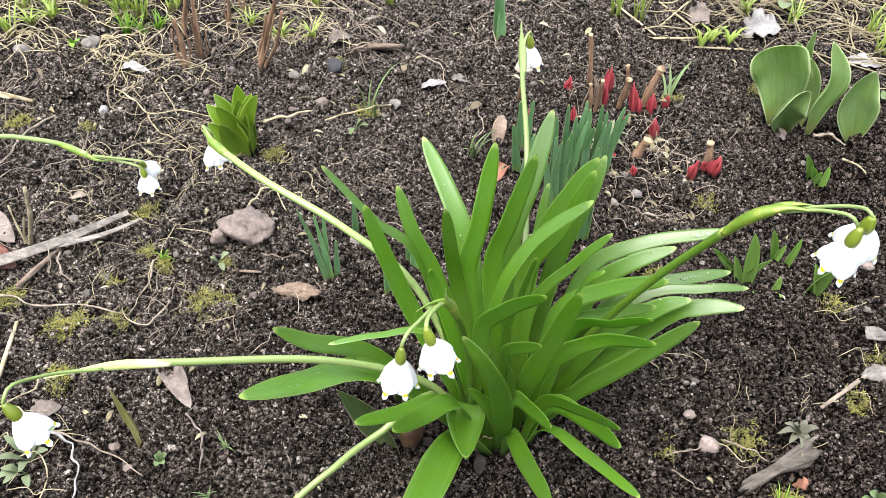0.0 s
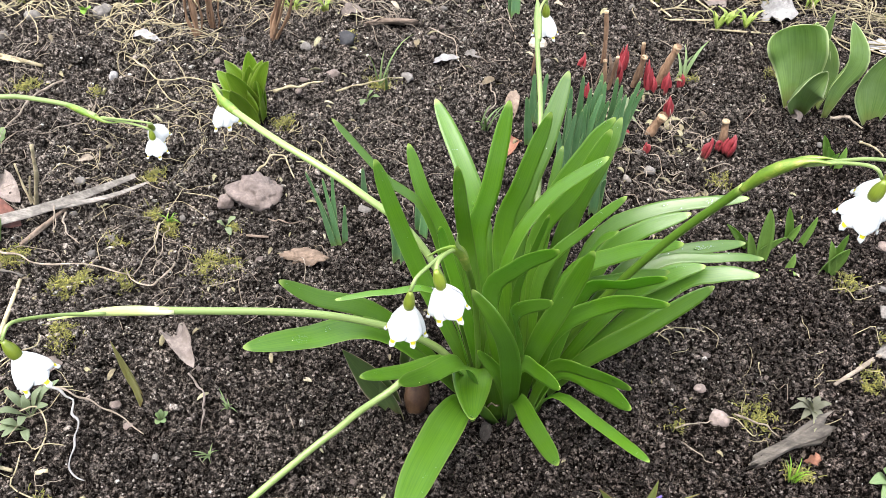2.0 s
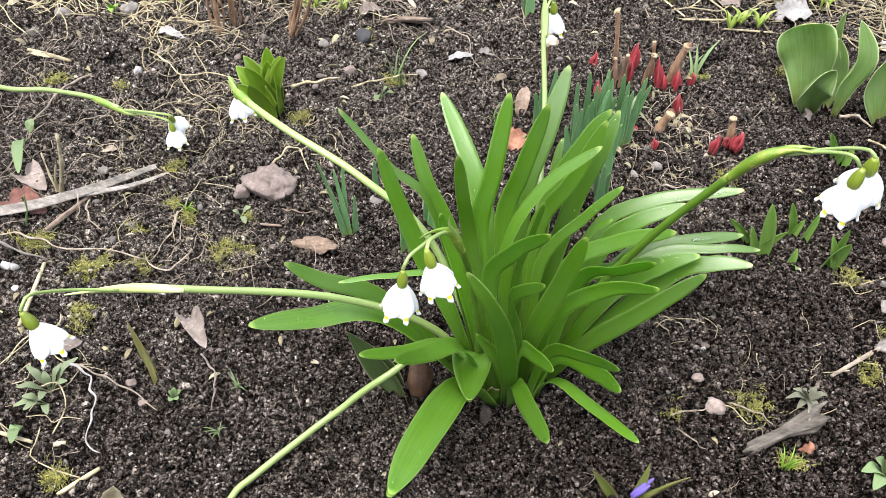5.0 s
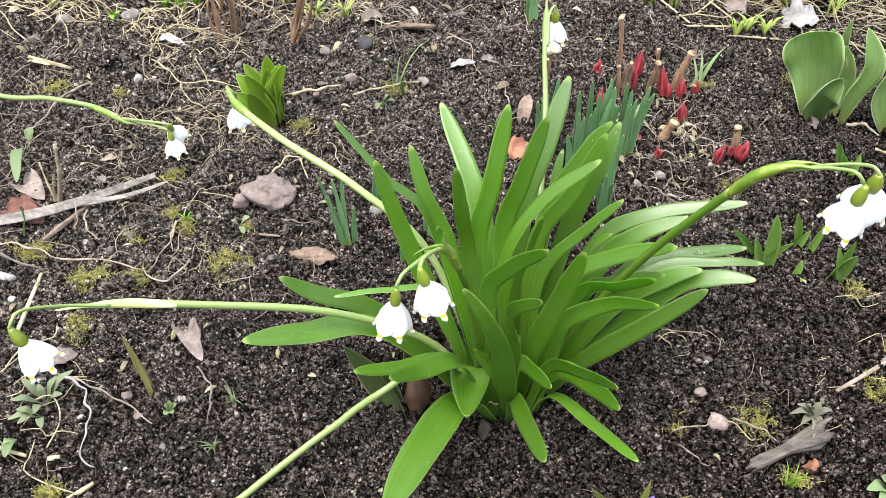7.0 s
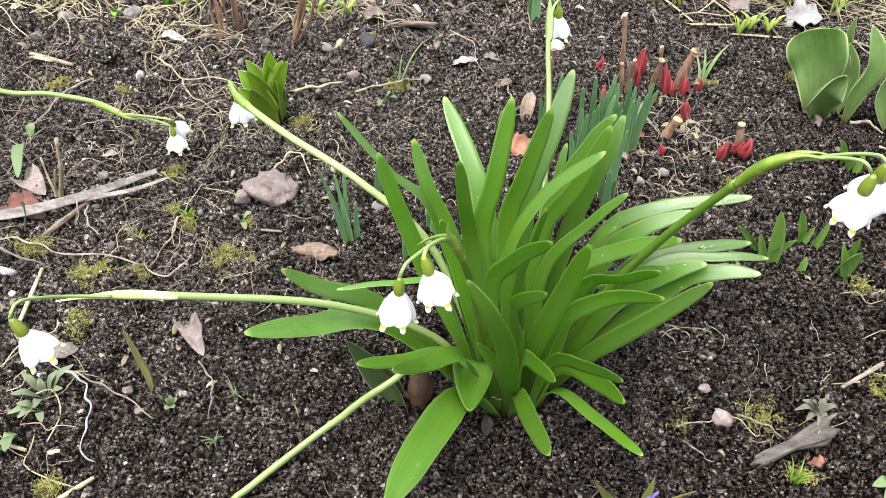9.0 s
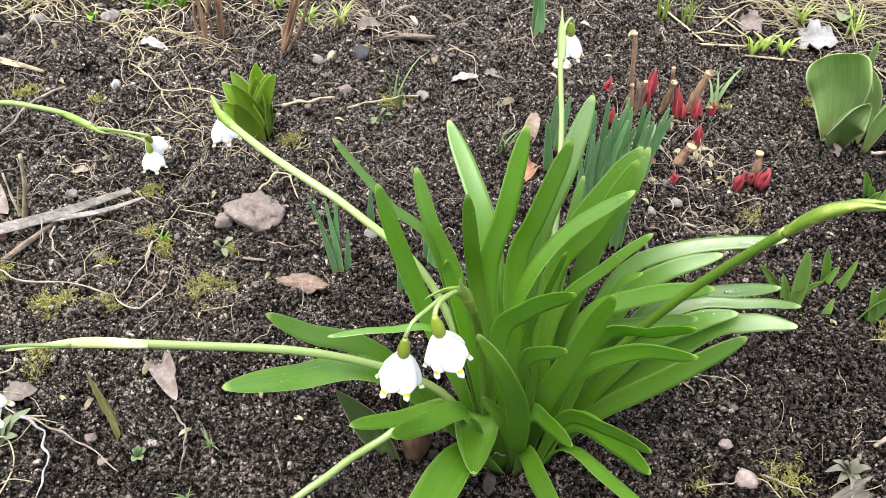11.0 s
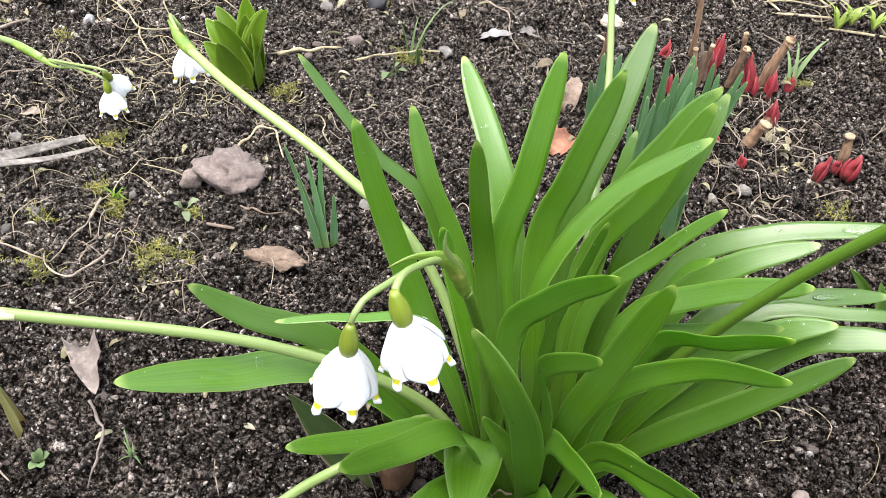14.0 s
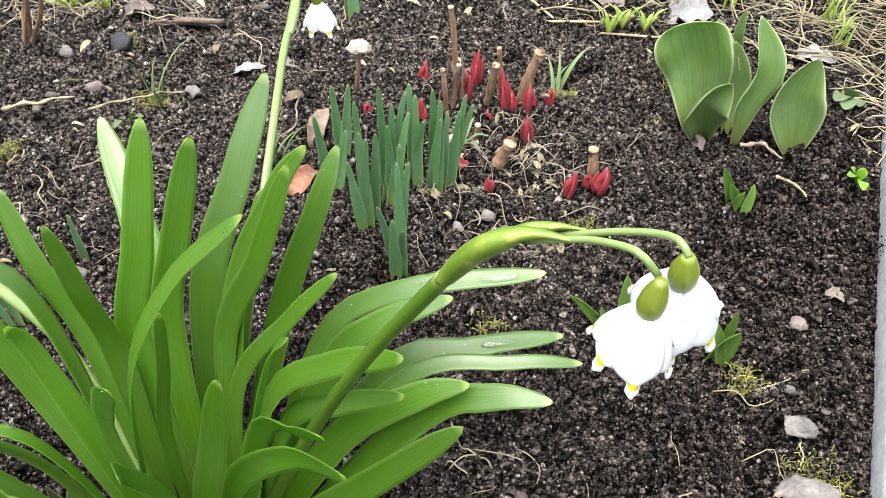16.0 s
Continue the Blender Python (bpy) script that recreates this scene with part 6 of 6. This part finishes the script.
def moss(at, rx, ry, n, seed):
    rg = random.Random(seed)
    bm = bmesh.new()
    for _ in range(int(2.7 * n)):
        x, y = at[0] + rg.gauss(0, 0.40) * rx, at[1] + rg.gauss(0, 0.40) * ry
        b = on_ground(x, y, -0.001)
        a, h = rg.uniform(0, 2 * math.pi), rg.uniform(0.0018, 0.0046)
        o = Vector((math.cos(a), math.sin(a), 0)) * h * rg.uniform(0.4, 1.4)
        tube((b, b + o * 0.4 + Vector((0, 0, h * 0.8)), b + o + Vector((0, 0, h))), lambda s: 0.00026 * (1 - 0.6 * s) + 0.00034 * math.sin(11 * s) ** 2, 6, 3, bm)
    tagged(part("moss_clump", bm, MOSS), "yellow-green moss clump on the soil", "moss", "moss clumps", "stuff")


for k, (at, rx, ry, n) in enumerate((((-0.131, 0.453), 0.022, 0.018, 260), ((-0.227, 0.419), 0.018, 0.016, 200), ((-0.195, 0.428), 0.012, 0.010, 110), ((-0.179, 0.492), 0.010, 0.009, 80), ((-0.125, 0.497), 0.008, 0.008, 60),
                                     ((-0.212, 0.371), 0.012, 0.014, 130), ((-0.176, 0.248), 0.012, 0.010, 120), ((0.264, 0.379), 0.016, 0.016, 150), ((0.287, 0.339), 0.010, 0.008, 90), ((-0.198, 0.504), 0.010, 0.010, 80),
                                     ((-0.212, 0.549), 0.012, 0.010, 110), ((-0.296, 0.638), 0.007, 0.007, 60), ((-0.282, 0.439), 0.020, 0.012, 130), ((-0.214, 0.467), 0.010, 0.008, 70), ((-0.122, 0.634), 0.012, 0.010, 90),
                                     ((0.351, 0.505), 0.012, 0.012, 110), ((0.381, 0.455), 0.020, 0.014, 160), ((0.212, 0.525), 0.012, 0.010, 70), ((0.209, 0.367), 0.010, 0.012, 80), ((0.350, 0.420), 0.010, 0.010, 80),
                                     ((0.251, 0.772), 0.014, 0.010, 90), ((0.341, 0.794), 0.010, 0.014, 90), ((-0.048, 0.712), 0.016, 0.012, 80), ((0.266, 0.617), 0.014, 0.012, 70), ((-0.366, 0.647), 0.020, 0.014, 110), ((-0.091, 0.777), 0.010, 0.008, 50), ((-0.227, 0.419), 0.020, 0.014, 150))):
    moss(at, rx, ry, n, 100 + k)


# ---- loose soil crumbs, clods and grit ----
CELL = 0.003
taken = set()  # squares of ground on which something already lies
bpy.context.view_layer.update()
for ob in list(scene.objects):
    if ob.type == "MESH" and ob.get("kind", "") not in ("stuff", "structure"):
        co = np.empty(3 * len(ob.data.vertices), dtype=np.float32)
        ob.data.vertices.foreach_get("co", co)
        co = co.reshape(-1, 3)
        for i, j in {(int(i), int(j)) for i, j in np.floor(co[co[:, 2] < 0.022][:, :2] / CELL)}:
            taken.add((i, j))


def is_free(x, y, r):
    k = int(r / CELL) + 1
    i, j = math.floor(x / CELL), math.floor(y / CELL)
    return not any((i + a, j + b) in taken for a in range(-k, k + 1) for b in range(-k, k + 1) if a * a + b * b <= k * k)


def grains(name, at, size, material, label, category, seed, flat=0.8, rough=0.35, fine=True):
    """Many broken grains in one mesh, at the places given: of 8 faces each, or of 20 where they are large."""
    rg = np.random.default_rng(seed)
    g = (1 + 5 ** 0.5) / 2
    if fine:
        v = np.array([(1, 0, 0), (-1, 0, 0), (0, 1, 0), (0, -1, 0), (0, 0, 1), (0, 0, -1)]) * 1.15
        f = np.array([(0, 2, 4), (2, 1, 4), (1, 3, 4), (3, 0, 4), (2, 0, 5), (1, 2, 5), (3, 1, 5), (0, 3, 5)])
    else:
        v = np.array([(-1, g, 0), (1, g, 0), (-1, -g, 0), (1, -g, 0), (0, -1, g), (0, 1, g), (0, -1, -g), (0, 1, -g), (g, 0, -1), (g, 0, 1), (-g, 0, -1), (-g, 0, 1)]) / 1.9
        f = np.array([(0, 11, 5), (0, 5, 1), (0, 1, 7), (0, 7, 10), (0, 10, 11), (1, 5, 9), (5, 11, 4), (11, 10, 2), (10, 7, 6), (7, 1, 8), (3, 9, 4), (3, 4, 2), (3, 2, 6), (3, 6, 8), (3, 8, 9), (4, 9, 5), (2, 4, 11), (6, 2, 10), (8, 6, 7), (9, 8, 1)])
    n, k = len(at), len(v)
    co = v[None] * (1 + rg.uniform(-rough, rough, (n, k, 1))) * (1 + rg.uniform(-0.2, 0.2, (n, k, 3))) * size[:, None, None] * 0.5 * rg.uniform(0.7, 1.25, (n, 1, 3))
    for i, j in ((0, 1), (0, 2), (1, 2), (0, 1)):
        a = rg.uniform(0, 2 * np.pi, n)[:, None]
        p, q = co[..., i].copy(), co[..., j].copy()
        co[..., i], co[..., j] = p * np.cos(a) - q * np.sin(a), p * np.sin(a) + q * np.cos(a)
    co[..., 2] *= flat
    co += at[:, None, :]
    faces = (f[None] + k * np.arange(n)[:, None, None]).reshape(-1, 3)
    me = bpy.data.meshes.new(name)
    me.from_pydata(co.reshape(-1, 3).tolist(), [], faces.tolist())
    me.materials.append(material)
    me.polygons.foreach_set("use_smooth", [True] * len(me.polygons))
    tagged(new(name, me), label, category, kind="stuff")


def bed_spots(rg, n, near_y=0.17, far_y=1.0, even=1.1):
    """Places strewn over the bed, thicker on the ground towards its near side."""
    y = near_y + (far_y - near_y) * rg.uniform(0, 1, n) ** even
    x = 0.07 - 0.02 * (y - 0.18) + (0.27 + 0.30 * (y - 0.18)) * rg.uniform(-1, 1, n)
    return x, y


def scatter(name, n, smallest, largest, material, label, category, seed, lift=0.35, power=2.5, flat=0.8, rough=0.3, fine=True, clear=False):
    rg = np.random.default_rng(seed)
    x, y = bed_spots(rg, n)
    size = smallest + (largest - smallest) * rg.uniform(0, 1, n) ** power
    if clear:
        keep = np.array([is_free(a, b, 0.4 * c) for a, b, c in zip(x.tolist(), y.tolist(), size.tolist())])
        x, y, size = x[keep], y[keep], size[keep]
    z = np.array([ground_z(a, b) for a, b in zip(x.tolist(), y.tolist())]) + size * 0.5 * lift * rg.uniform(0.2, 1.6, len(x))
    grains(name, np.c_[x, y, z], size, material, label, category, seed + 50, flat, rough, fine)


def clods(n, seed):
    """Heaped aggregates: a dark core each, crusted all over with crumbs."""
    rg = np.random.default_rng(seed)
    cores, radii, at, size = [], [], [], []
    for x, y in zip(*(c.tolist() for c in bed_spots(rg, n, 0.17, 0.98, 1.25))):
        r = 0.0038 + 0.0112 * rg.uniform() ** 1.8
        dry = max(0.0, min(1.0, 1.6 * (y - 0.40) - 1.3 * x))
        if rg.uniform() < 0.55 * dry or x > 0.275 + 0.2698 * y or not is_free(x, y, 0.8 * r):
            continue
        z = ground_z(x, y) - 0.18 * r
        cores.append((x, y, z))
        radii.append(1.72 * r)
        mean = 0.0015 + 0.0014 * max(0.0, y - 0.45)
        m = int(2.4 * (r / mean) ** 2)
        a, h = rg.uniform(0, 2 * np.pi, m), rg.uniform(0.05, 1.0, m)
        ring = np.sqrt(1 - h * h)
        wob = 1 + 0.22 * np.sin(2 * a + 7 * x * 100) + 0.12 * np.sin(5 * a + 9 * h + y * 900)
        at.append(np.c_[x + r * wob * ring * np.cos(a), y + r * wob * ring * np.sin(a), z + 0.95 * r * wob * h])
        size.append(mean * (0.55 + 1.15 * rg.uniform(0, 1, m) ** 1.8))
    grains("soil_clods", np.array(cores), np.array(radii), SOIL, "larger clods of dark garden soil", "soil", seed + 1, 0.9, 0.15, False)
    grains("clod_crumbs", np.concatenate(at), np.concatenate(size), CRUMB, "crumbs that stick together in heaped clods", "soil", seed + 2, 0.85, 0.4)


clods(2400, 11)
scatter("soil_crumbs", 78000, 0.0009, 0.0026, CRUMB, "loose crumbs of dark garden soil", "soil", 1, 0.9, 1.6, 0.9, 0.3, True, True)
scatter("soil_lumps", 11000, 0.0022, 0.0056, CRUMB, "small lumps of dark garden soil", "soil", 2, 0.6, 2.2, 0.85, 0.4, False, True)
scatter("grit", 6500, 0.0005, 0.0016, GRAVEL, "pale grit and tiny stones in soil", "grit", 3, 1.3, 2.5)

# small pebbles that lie about, on a few shared shapes
rg = random.Random(77)
shapes = []
for k in range(6):
    me = bpy.data.meshes.new("pebble")
    bm = lump((0, 0, 0), (1.0, 0.8, 0.6), 50 + k, 2, 0.30, 0.0, 6)
    bm.to_mesh(me)
    bm.free()
    me.polygons.foreach_set("use_smooth", [True] * len(me.polygons))
    me.materials.append(STONE if k % 2 else PALESTONE)
    shapes.append(me)
for _ in range(170):
    ob = new("pebble", rg.choice(shapes))
    size = 0.0038 + 0.0055 * rg.random() ** 2.2
    x, y = rg.uniform(-0.48, 0.42), rg.uniform(0.22, 0.95)
    ob.matrix_basis = Matrix.Translation(on_ground(x, y, size * 0.18)) @ Matrix.Rotation(rg.uniform(0, 6.3), 4, "Z") @ Matrix.Diagonal((size, size, size, 1))
    tagged(ob, "small dull pebble half sunk in soil", "pebble", "pebbles in the bed")

# ---- the concrete kerb beside the bed ----
def kerb():
    a, b = Vector((0.407, 0.447, 0)), Vector((0.515, 0.846, 0))
    d = (b - a).normalized()
    a, b = a - d * 3.0, b + d * 4.0
    out = Vector((d.y, -d.x, 0))
    bm = bmesh.new()
    profile = ((0.0, -0.06), (0.0, 0.013), (0.0015, 0.0165), (0.005, 0.018), (0.076, 0.018), (0.080, 0.014), (0.080, -0.06))
    n = 420
    rings = []
    for i in range(n + 1):
        p = a.lerp(b, i / n)
        rings.append([bm.verts.new(p + out * (o + 0.0004 * noise.noise(p * 25 + Vector((0, 0, z * 20)))) + Vector((0, 0, z + 0.0005 * noise.noise(p * 40 + out * o * 50)))) for o, z in profile])
    for r0, r1 in zip(rings, rings[1:]):
        for k in range(len(profile)):
            m = (k + 1) % len(profile)
            bm.faces.new((r0[k], r0[m], r1[m], r1[k]))
    bm.faces.new(rings[0])
    bm.faces.new(rings[-1][::-1])
    tagged(part("kerb", bm, CONCRETE), "grey rough concrete kerb along the bed", "kerb", kind="structure")


kerb()
